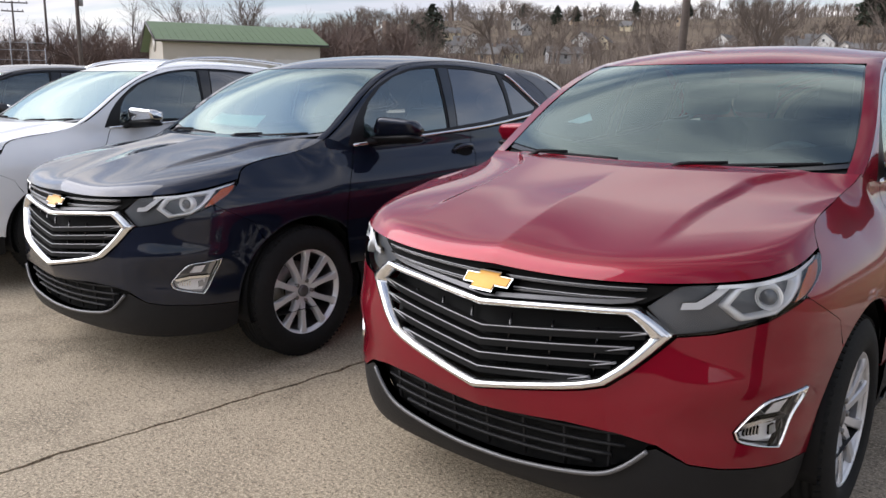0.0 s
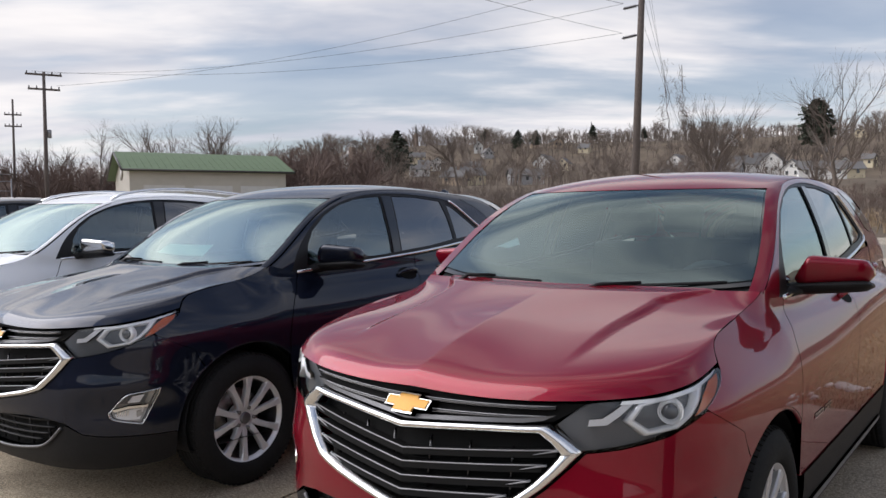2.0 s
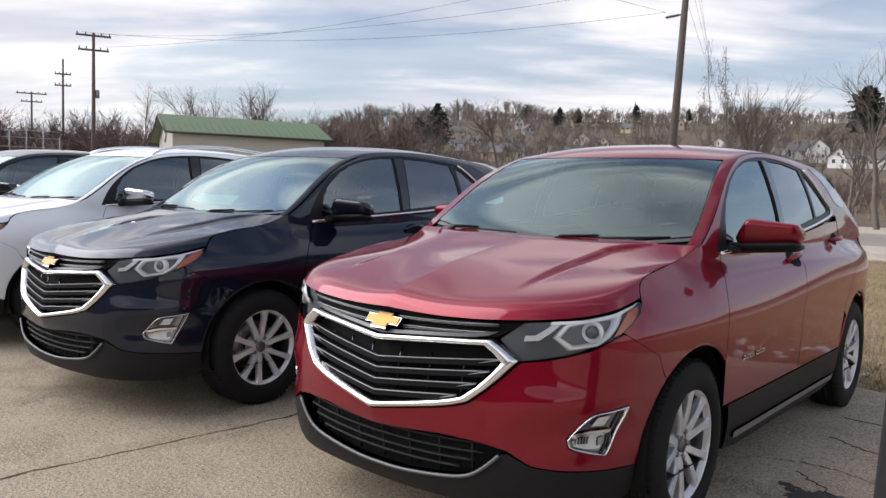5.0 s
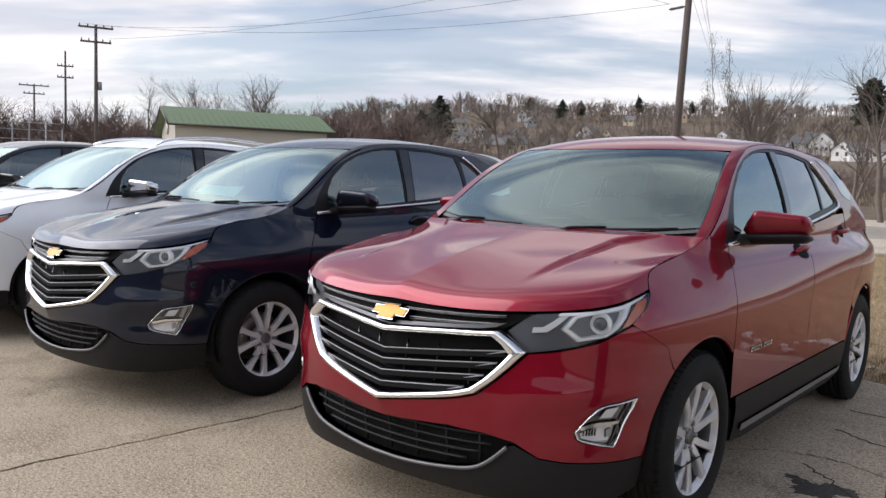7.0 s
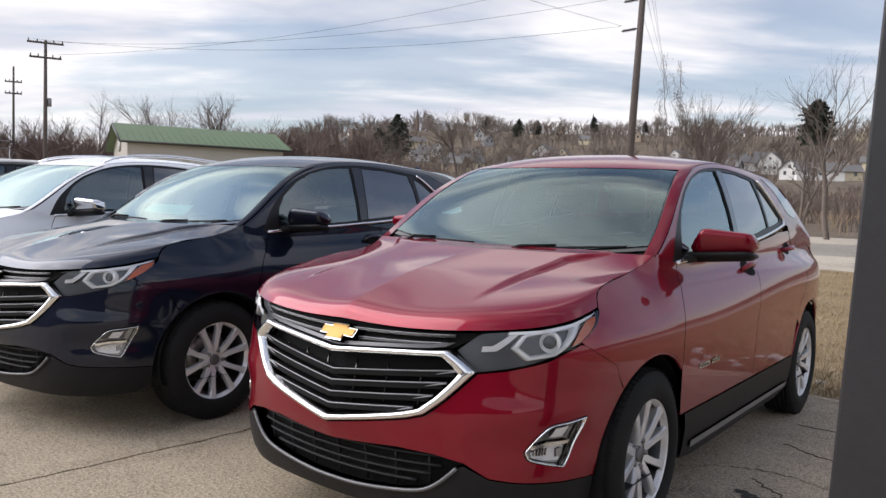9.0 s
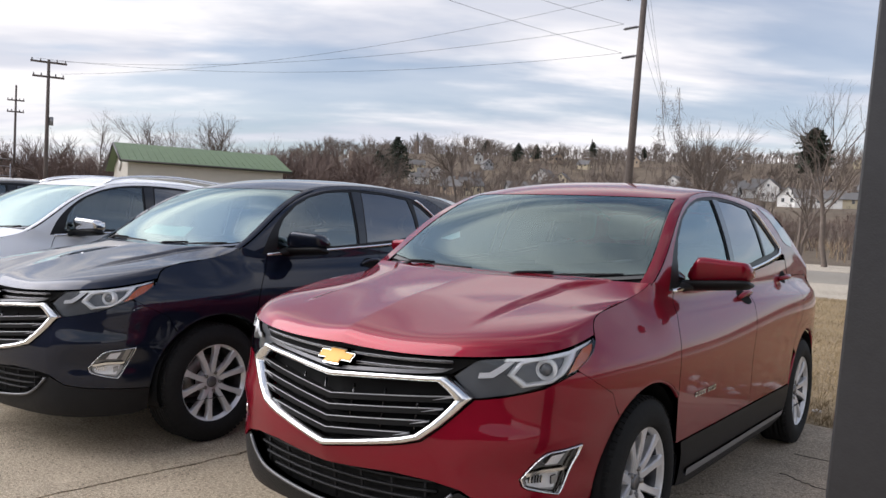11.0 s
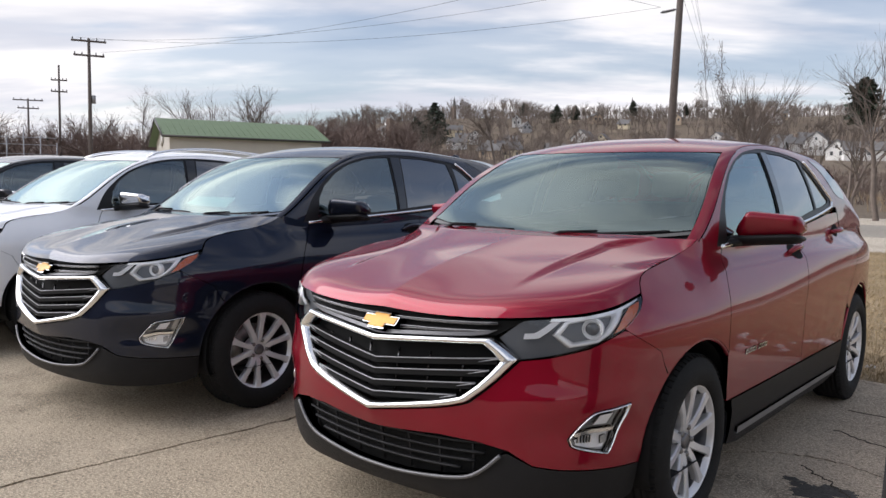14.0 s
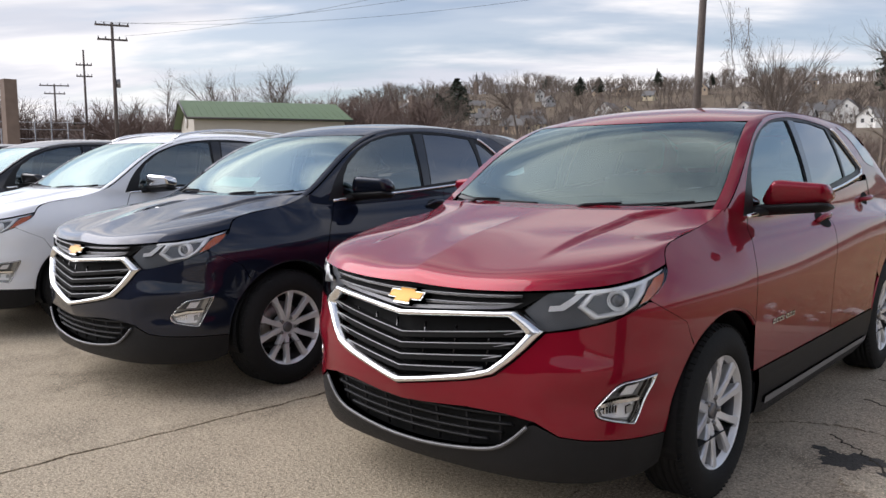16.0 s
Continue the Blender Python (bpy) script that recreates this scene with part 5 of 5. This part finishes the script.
for i in range(420):
    az = r0.uniform(-26, 44)
    d = r0.uniform(62, 110)
    if az < 3 and i % 3:
        continue
    x, y = polar(az, d)
    if y < 48:
        continue
    spots.append((x, y, r0.uniform(1.6, 3.2) + (1.6 if az > 16 else 0), i, r0.uniform(0, 6.28)))
thicket("brush", spots, bush, TWIG, "tangled brown brush beyond the road", "brush")
spots = []
for i in range(850):
    az = r0.uniform(-14, 50)
    d = 112 + 290 * r0.random() ** 1.1
    x, y = polar(az, d)
    spots.append((x, y, r0.uniform(.9, 1.7) if az < 17 and d < 235 else r0.uniform(2.2, 4.5), i, r0.uniform(0, 6.28)))
for i in range(420):
    az, d = r0.uniform(-6, 60), r0.uniform(415, 470)
    x, y = polar(az, d)
    spots.append((x, y, r0.uniform(4.5, 7.5), i, r0.uniform(0, 6.28)))
thicket("scrub", spots, shrub, TWIG, "brown leafless scrub between the houses", "brush")
spots = []
for i in range(520):
    az = r0.uniform(-16, 19)
    d = r0.uniform(78, 150)
    x, y = polar(az, d)
    if y < 50:
        continue
    spots.append((x, y, r0.uniform(1.6, 2.8) if d < 128 else r0.uniform(1.2, 2.0), i, r0.uniform(0, 6.28)))
thicket("brush", spots, bush, TWIGRED, "brown brush below the houses on the slope", "brush")
spots = []
for i in range(330):
    az = r0.uniform(-30, 40)
    d = r0.uniform(52, 95)
    x, y = polar(az, d)
    if y < 47:
        continue
    spots.append((x, y, r0.uniform(1.0, 2.2), i, r0.uniform(0, 6.28)))
thicket("dead_brush", spots, bush, REED, "pale dead weeds along the road bank", "brush")
spots = []
for i in range(270):
    az = r0.uniform(38, 84)
    d = r0.uniform(92, 130)
    x, y = polar(az, d)
    spots.append((x, y, r0.uniform(3.5, 6.0), i, r0.uniform(0, 6.28)))
thicket("brush", spots, bush, TWIGRED, "reddish brown brush beyond the shed", "brush")

for az, d, h, sd, st, sp in ((56.0, 92, 13.0, 5, 1, .62), (53.0, 98, 12.6, 6, 1, .62), (60.5, 100, 11.0, 7, 1, .6), (18.8, 58, 9.6, 9, 2, .38), (17.4, 62, 7.4, 10, 2, .42), (21.6, 64, 5.0, 21, 2, .5), (14.4, 68, 6.0, 15, 2, .5), (10.9, 46, 9.6, 12, 2, .42), (12.4, 52, 7.4, 13, 2, .45), (4.0, 52, 8.6, 14, 2, .4), (41.0, 120, 11, 16, 1, .6), (36, 150, 14, 17, 1, .6)):
    x, y = polar(az, d)
    bare_tree(x, y, h, sd, "leafless tree with fine bare twigs" if st < 3 else "leafless tree with many slender stems", 4, sp, st, None, .8 if st > 1 else 1.0, (2, 3) if st > 1 else (3, 4))


def vine_column(lo, hi, wide, seed, count):
    """A guy wire overgrown with a tangle of bare vines."""
    r = random.Random(seed)
    t = tagged(new("vine_column"), "tall tangle of bare vines hanging on a guy wire", "vine", "vines on the guy wires")
    t.matrix_basis = pose(lo[0], lo[1], lo[2])
    top_end = Vector(hi) - Vector(lo)
    vs, fs = [], []
    for k in range(3):
        p = Vector((r.gauss(0, .1), r.gauss(0, .1), 0))
        for i in range(14):
            q = top_end * ((i + 1) / 14) + Vector((r.gauss(0, .10), r.gauss(0, .10), 0))
            segment(vs, fs, p, q, .030 - .0012 * i, .029 - .0012 * i)
            p = q
    pydata("stem", vs, fs, BARK, t)
    vs, fs = [], []
    for i in range(count):
        k = r.betavariate(1.6, 1.9)
        bulge = wide * (.15 + .85 * abs(math.sin(k * 5.3 + seed)) * abs(math.cos(k * 11.0 + 2 * seed))) * (1 - .45 * k)
        p = top_end * k + Vector((r.gauss(0, bulge * .5) + .35 * math.sin(k * 9 + seed), r.gauss(0, bulge * .5), 0))
        d = Vector((r.gauss(0, .7), r.gauss(0, .7), r.gauss(-.3, .7))).normalized()
        for _ in range(4):
            q = p + d * r.uniform(.10, .24)
            segment(vs, fs, p, q, .011, .008, 2)
            p, d = q, (d + Vector((r.gauss(0, .6), r.gauss(0, .6), r.gauss(-.2, .5)))).normalized()
    pydata("twigs", vs, fs, TWIG, t)


for az0, az1, d, z1, wide, sd, count in ((19.8, 20.8, 58, 11.6, .85, 3, 620), (21.1, 21.9, 60, 12.4, .30, 5, 170)):
    (x0, y0), (x1, y1) = polar(az0, d), polar(az1, d)
    vine_column((x0, y0, hill(x0, y0)), (x1, y1, z1), wide, sd, count)


def conifer(x, y, h, seed, full=False):
    t = tagged(new("conifer"), "dark rounded pine with a bare lower trunk" if full else "dark green conifer with ragged boughs", "tree", "conifers on the hill")
    t.matrix_basis = pose(x, y, hill(x, y))
    vs, fs = [], []
    segment(vs, fs, Vector((0, 0, 0)), Vector((0, 0, h)), h * .02, h * .004, 6)
    pydata("trunk", vs, fs, BARK, t)
    r = random.Random(seed)
    vs, fs = [], []
    for i in range(420 if full else 230):
        k = r.uniform(.52, 1) if full else r.uniform(.22, 1) ** .8
        a = r.uniform(0, 6.28)
        w = h * .30 * math.sin(math.pi * min(1, k * 1.02)) ** .7 * r.uniform(.6, 1.15) + .1
        if full:
            w = h * .21 * math.sqrt(max(.02, 1 - ((k - .72) / .29) ** 2)) * r.uniform(.5, 1.1)
        p = Vector((0, 0, h * k))
        q = p + Vector((math.cos(a) * w, math.sin(a) * w, -.15 * w + r.uniform(-.1, .2)))
        segment(vs, fs, p, q, .05, .03)
        for _ in range(5):
            c = p.lerp(q, r.uniform(.25, 1.0))
            e = Vector((r.gauss(0, 1), r.gauss(0, 1), r.gauss(.1, .5))).normalized() * r.uniform(.3, .7) * h * .09
            f = Vector((r.gauss(0, 1), r.gauss(0, 1), r.gauss(0, .4))).normalized() * h * .034
            i0 = len(vs)
            vs += [c - f, c + f, c + e + f * .4, c + e - f * .4]
            fs.append((i0, i0 + 1, i0 + 2, i0 + 3))
    pydata("crown", vs, fs, NEEDLE, t)


for az, d, h, sd in ((40.4, 190, 13, 1), (41.7, 196, 10, 2), (34.0, 380, 8, 3), (31.7, 340, 10, 4), (30.4, 355, 8.5, 5), (26.4, 380, 9, 6), (12.0, 170, 16, 8),  (56.5, 120, 9.5, 10), (51.5, 118, 8.5, 11), (66, 130, 8, 12), (47, 250, 9, 14), (22.9, 390, 7, 16), (43.5, 230, 8, 19)):
    x, y = polar(az, d)
    conifer(x, y, h, sd, sd == 8)

# ---- town on the hill ----
SIDING = [material("house siding " + n, c, .8, 0, 0, .2, 4, .12) for n, c in (("white", (.70, .69, .66)), ("cream", (.62, .54, .38)), ("grey", (.38, .38, .38)), ("tan", (.42, .33, .24)))]
SHINGLE = material("grey shingle roof", (.15, .145, .14), .9, 0, 0, .4, 3, .25)
PANE = material("dark window pane", (.07, .073, .078), .1, 0, .5, 0, 3, .1)


def gable(name, lx, ly, h, rise, wall, roof, label, category, over=.4, parent=None):
    """A gabled house: walls and a roof with eaves, along x."""
    hs = parent or tagged(new(name), label, category)
    a, b = lx / 2, ly / 2
    vs = [(-a, -b, -2), (a, -b, -2), (a, b, -2), (-a, b, -2), (-a, -b, h), (a, -b, h), (a, b, h), (-a, b, h), (-a, 0, h + rise), (a, 0, h + rise)]
    fs = [(0, 1, 5, 4), (1, 2, 6, 9, 5), (2, 3, 7, 6), (3, 0, 4, 8, 7)]
    pydata("wall", vs, fs, wall, hs, "", None, False)
    s = rise / b
    for sg in (-1, 1):
        e = b + over
        z = h + rise - s * e
        q = [(-a - over, 0, h + rise + .06), (a + over, 0, h + rise + .06), (a + over, sg * e, z + .06), (-a - over, sg * e, z + .06)]
        lo = [(x, y, zz - .14) for x, y, zz in q]
        pydata("roof", q + lo, [(0, 1, 2, 3), (7, 6, 5, 4), (0, 4, 5, 1), (1, 5, 6, 2), (2, 6, 7, 3), (3, 7, 4, 0)], roof, hs, "", None, False)
    return hs


def house(az, d, lx, ly, h, rise, w, yaw, label):
    x, y = polar(az, d)
    lx, ly, h, rise = lx * .78, ly * .78, h * .8, rise * .8
    hs = tagged(gable("house", lx, ly, h, rise, SIDING[w], SHINGLE, label, "house"), group="houses on the hill")
    hs.matrix_basis = pose(x, y, hill(x, y) + .3, 0, 0, az + yaw)
    n = max(2, int(lx / 3))
    for sx in (-1, 1):
        for k in range(n):
            wx = -lx / 2 + lx * (k + .5) / n
            for wz in ([.9] if h < 4 else [.9, 3.3]):
                part("window", block((wx - .38, sx * ly / 2 - .04, wz), (wx + .38, sx * ly / 2 + .04, wz + 1.0), 0), PANE, hs, "", False)
        for wy in (-ly * .22, ly * .22):
            part("window", block((sx * lx / 2 - .04, wy - .36, .9), (sx * lx / 2 + .04, wy + .36, 1.9), 0), PANE, hs, "", False)
        part("window", block((sx * lx / 2 - .04, -.3, h + .2), (sx * lx / 2 + .04, .3, h + .95), 0), PANE, hs, "", False)
    part("chimney", block((lx * .2 - .35, -.3, h), (lx * .2 + .35, .35, h + rise + .9), 0), STONE, hs, "", False)
    return hs


STONE = material("church stone", (.20, .15, .12), .9, 0, 0, .3, 2, .2)
rh = random.Random(8)
house(14.5, 262, 10, 8, 4.6, 3.4, 0, 78, "white two-storey gabled house on the slope")
house(13.25, 226, 7, 6.5, 3.2, 2.9, 0, 72, "white gabled house beside a lawn on the slope")
house(11.7, 222, 14, 8, 2.8, 2.6, 0, 8, "long low white house with grey shingle roof")
house(10.2, 232, 9, 7, 2.8, 2.2, 1, 20, "cream low house with grey shingle roof")
house(16.2, 270, 11, 7, 3.0, 2.6, 0, 25, "white gabled house behind bare trees")
house(17.4, 250, 10, 7, 3.0, 2.4, 2, -15, "grey gabled house behind bare trees")
house(20.5, 268, 10, 8, 4.4, 3.0, 0, 65, "white gabled house behind bare trees")
house(29.7, 270, 11, 8, 4.8, 3.4, 0, 70, "white gabled house among bare trees on the hill")
house(31.2, 225, 12, 7, 3.0, 2.2, 2, 12, "grey low house with pale roof on the slope")
house(35.2, 230, 10, 7, 3.4, 2.6, 1, 30, "cream gabled house among bare trees")
house(36.3, 222, 8, 6, 3.0, 2.4, 3, -20, "tan gabled house among bare trees")
for k in range(40):
    az, d, w = rh.uniform(0, 47), rh.uniform(235, 380), (0, 2, 0, 1, 3)[k % 5]
    house(az, d, rh.uniform(5, 8), rh.uniform(4.5, 6), rh.uniform(2.2, 3.6), rh.uniform(1.7, 2.4), w, rh.choice((0, 90)) + rh.uniform(-25, 25), ("white", "cream", "grey", "tan")[w] + " gabled house among bare trees on the hill")
for az, d, k in ((39.0, 400, .48), (26.5, 420, .5), (19.6, 420, .45)):
    x, y = polar(az, d)
    ch = tagged(new("church_tower"), "dark pointed church steeple on the hill", "church", "steeples over the town")
    ch.matrix_basis = pose(x, y, hill(x, y)) @ Matrix.Scale(k, 4)
    part("tower", block((-1.6, -1.6, -1), (1.6, 1.6, 12), 0), STONE, ch, "", False)
    sp = bmesh.new()
    bmesh.ops.create_cone(sp, segments=8, radius1=1.9, radius2=.08, depth=10)
    sp.transform(pose(0, 0, 17))
    part("spire", sp, SHINGLE, ch, "", False)
x, y = polar(43.6, 300)
tagged(part("stone_tower", block((x - .9, y - .9, -1), (x + .9, y + .9, 26.5), .2), STONE, None, "", False), "square dark tower above the far trees", "tower")

# ---- green-roofed shed ----
GREENROOF = material("green ribbed metal roof", (.115, .170, .085), .65, 0, 0, .1, 2, .1)
STEELWALL = material("beige ribbed metal wall", (.46, .43, .37), .6, .1, 0, .1, 2, .08)
SHEDDOOR = material("pale overhead door", (.55, .54, .51), .6, 0, 0, .1, 4, .1)
shed = tagged(new("storage_shed"), "long beige metal storage shed with green ribbed roof", "shed")
ax, ay = (-41.2, 22.3), (-36.2, 30.0)
shed.matrix_basis = pose((ax[0] + ay[0]) / 2 - 2.2, (ax[1] + ay[1]) / 2 + 1.8, 0, -2.4, 0, 66)
L, B, EV, RI = 9.2, 6.4, 4.1, 1.2
gable("storage_shed", L, B, EV, RI, STEELWALL, GREENROOF, "", "", .45, shed)
for k in range(26):
    xx = -L / 2 - .35 + k * (L + .7) / 25
    for sg in (-1,):
        rib = [(xx, 0, EV + RI + .085), (xx, sg * (B / 2 + .43), EV + RI - (RI / (B / 2)) * (B / 2 + .43) + .085)]
        tube("roof_rib", rib, .010, GREENROOF, shed, "", 4)
EAVES = material("dark brown metal trim", (.05, .045, .04), .5, .2, 0, 0, 4, .1)
ez = EV - RI * .45 / (B / 2)
tube("gutter", [(-L / 2 - .45, -B / 2 - .47, ez), (L / 2 + .45, -B / 2 - .47, ez)], .07, EAVES, shed, "dark gutter", 6)
for sg in (-1, 1):
    tube("verge_trim", [(-L / 2 - .46, sg * (B / 2 + .45), ez), (-L / 2 - .46, 0, EV + RI)], .07, EAVES, shed, "dark verge trim", 6)
vent = lathe([(0, .0), (0, .55), (.05, .5), (.05, 0)], 20)
vent.transform(pose(-L / 2 - .06, 0, EV + .05))
part("gable_vent", vent, SHEDDOOR, shed, "round pale gable vent")
for xx in (-2.7, 0.1, 2.9):
    d = part("overhead_door", block((xx - 1.15, -B / 2 - .03, 0), (xx + 1.15, -B / 2 + .02, 3.1), 0), SHEDDOOR, shed, "pale overhead door", False)
    for z in (.62, 1.24, 1.86, 2.48):
        part("door_joint", block((xx - 1.15, -B / 2 - .045, z - .02), (xx + 1.15, -B / 2 - .032, z + .02), 0), STEELWALL, d, "", False)

# ---- poles and wires ----
POLE = material("weathered wooden pole", (.11, .09, .08), .9, 0, 0, .5, 6, .3)
WIRE = material("dark wire", (.03, .03, .032), .6, 0, 0, 0, 2, .1)
CERAMIC = material("dark ceramic insulator", (.035, .03, .03), .3, 0, .4, 0, 6, .2)
GALV = material("galvanised steel", (.30, .30, .31), .5, .7, 0, .1, 8, .15)


def pole(x, y, h, lean=0.0, arms=(), rad=.17, label="weathered wooden utility pole", turn=35.0, gear=False):
    p = tagged(new("utility_pole"), label, "pole")
    p.matrix_basis = pose(x, y, hill(x, y), 0, 0, turn)
    tube("shaft", [(0, 0, -.3), (lean * .5, 0, h * .5), (lean, 0, h)], [rad, rad * .85, rad * .62], POLE, p, "", 10)
    for z, w in arms:
        part("crossarm", block((lean * z / h - w, -.09, z - .07), (lean * z / h + w, .05, z + .07), .01), POLE, p, "", False)
        for k in (-.92, -.45, .45, .92):
            ins = lathe([(0, .03), (.05, .06), (.09, .035), (.14, .06), (.18, .03), (.2, .0)], 10)
            ins.transform(pose(lean * z / h + k * w, 0, z + .07, 0, -90, 0))
            part("insulator", ins, CERAMIC, p)
    if gear:
        c = lathe([(0, .0), (0, .15), (.6, .15), (.64, .10), (.64, 0)], 14)
        c.transform(pose(.28, 0, h * .60, 0, -90, 0))
        part("transformer", c, GALV, p)
    return p


px_, py_ = polar(24.0, 47.0)
near = pole(px_, py_, 17.2, .55, (), .24, "tall leaning wooden utility pole with side insulators", 24)
HOOK = []
for z in (11.55, 13.2, 14.9):
    off = .55 * z / 17.2
    ins = lathe([(.1, .03)] + [q for k in range(6) for q in ((.28 + k * .12, .05), (.33 + k * .12, .12), (.36 + k * .12, .05))] + [(1.05, .03)], 10)
    ins.transform(pose(off, 0, z, 0, 10, 180))
    part("insulator", ins, CERAMIC, near)
    HOOK.append(near.matrix_basis @ Vector((off - 1.0, 0, z + .12)))
farx, fary = polar(63.6, 68)
pole(farx, fary, 12.4, 0, ((12.2, 1.25), (11.1, 1.1)), .17, "wooden utility pole with two crossarms", 66, True)
x, y = polar(65.4, 95)
pole(x, y, 13.6, 0, ((12.0, .8), (10.8, .8)), .15, "slim wooden utility pole far off", 60)
x, y = polar(67.2, 112)
pole(x, y, 11.6, 0, ((11.4, 1.7), (10.4, 1.2)), .16, "wooden utility pole with a wide crossarm", 60)


def cable(a, b, sag, rad=.016, label="thin dark overhead wire"):
    a, b = Vector(a), Vector(b)
    pts = []
    for i in range(25):
        t = i / 24
        q = a.lerp(b, t)
        q.z -= sag * 4 * t * (1 - t)
        pts.append(q)
    tagged(tube("overhead_wire", pts, rad, WIRE, None, "", 5), label, "wire", "overhead wires")


for k, z in enumerate((12.5, 12.3, 11.3)):
    cable(HOOK[k], (farx + (k - 1) * .9, fary + (k - 1) * .5, z), 1.1, .010)
for k in range(3):
    cable(HOOK[k], (-34 + k, 4 + 5 * k, 17.5 + 1.2 * k), .8, .010)
for k, z in enumerate((16.6, 15.2, 13.8, 12.2)):
    tx, ty = polar(20.4 - .45 * k, 260)
    cable(near.matrix_basis @ Vector((.5, 0, z)), (tx, ty, 26), 5.5, .009)

# ---- switchyard far to the side ----
yard = tagged(new("switchyard"), "grey steel switchyard frame beyond the lot", "switchyard")
for k in range(7):
    x, y = polar(65.6 + k * .95, 76 + (k % 3) * 2)
    tube("mast", [(x, y, 0), (x, y, 4.6 + (k * 37 % 5) * .35)], .05, GALV, yard, "", 6)
for z in (3.6, 4.4, 5.0):
    x0, y0 = polar(65.6, 76)
    x1, y1 = polar(71.4, 76)
    tube("beam", [(x0, y0, z), (x1, y1, z)], .03, GALV, yard, "", 5)
x, y = polar(69.8, 60)
tagged(part("chimney_pillar", block((x - .4, y - .4, 0), (x + .4, y + .4, 7.0), .03), STONE, None, "", False), "brown masonry pillar beyond the parked cars", "pillar")

# ---- pier beside the camera, wall behind it ----
STEEL = material("dark grey painted steel", (.022, .022, .024), .45, .1, .1, .15, 40, .2)
slab_bm = block((1.765, -.93, -.06), (2.45, -.73, 3.3), .006)
slab_bm.transform(pose(1.765, 0, 1.25) @ pose(0, 0, 0, 0, 2.3, 0) @ pose(-1.765, 0, -1.25))
tagged(part("pier", slab_bm, STEEL, None, "", False), "slightly leaning dark grey painted steel pier", "pier")
# unseen wall: distance, height and dark tone set for the bumper reflections
WALL = material("brown unseen building wall", (.13, .10, .085), .8, 0, 0, .2, 3, .1)
tagged(part("wall_south", block((-30, -26.4, -.03), (26, -26, 3.6), 0), WALL, None, "", False), "plain brown unseen building wall", "wall", kind="structure")

# ---- parked cars ----
def repaint(car, old, fresh, cap):
    for o in car.children_recursive:
        if o.data and o.data.materials and o.data.materials[0] == old:
            s = o.material_slots[0]
            s.link = "OBJECT"
            s.material = cap if o.name.startswith("mirror_cap") and cap else fresh


red = suv("suv", PAINTS["red"], PAINTS["red"], "red metallic compact SUV parked nose out on paving")
PAPER = material("pale green paper", (.60, .86, .74), .7, 0, 0, 0, 10, .06)
ROW = (("navy", None, "dark blue metallic compact SUV beside the red one", -2.72, -.08, 0),
       ("white", CHROME, "white compact SUV with roof rails and chrome mirrors", -5.42, -.12, 0),
       ("grey", None, "dark grey compact SUV parked beyond the white one", -8.15, -.15, 0),
       ("grey", None, "dark grey compact SUV at the end of the row", -10.9, -.2, 0))
for key, cap, label, x, y, yaw in ROW:
    c = copy_thing(red, pose(x, y, 0, 0, 0, yaw))
    c["label"] = label
    repaint(c, PAINTS["red"], PAINTS[key], cap)
    if key == "navy":
        # reflection of the dashboard paper, built as a sheet just behind the glass
        sheet = lambda u, v: top(u, v) - np.array([0, 0, .025])
        panel("paper_sheet", sheet, [(-.40, .40), (.12, .40), (.10, .50), (-.38, .49)], (), PAPER, c, .05, 0, .002, "pale green paper sheet mirrored low in the windshield")
    if key == "white":
        for sg in (-1, 1):
            ys = np.linspace(1.0, 2.9, 22)
            q = np.stack([sg * (upper_x(ys, rail_z(ys)) - .05), ys, rail_z(ys) + .022 + .050 * np.sin(np.linspace(0, math.pi, 22)) ** .45], -1)
            tube("roof_rail", q, .014, CHROME, c, "silver roof rail", 8)
panel("paper_tag", lambda u, v: top(u, v) - np.array([0, 0, .012]), [(-.52, .49), (-.44, .492), (-.395, .522), (-.44, .562)], (), WHITELENS, red, .05, 0, .002, "white paper tag behind the windshield")
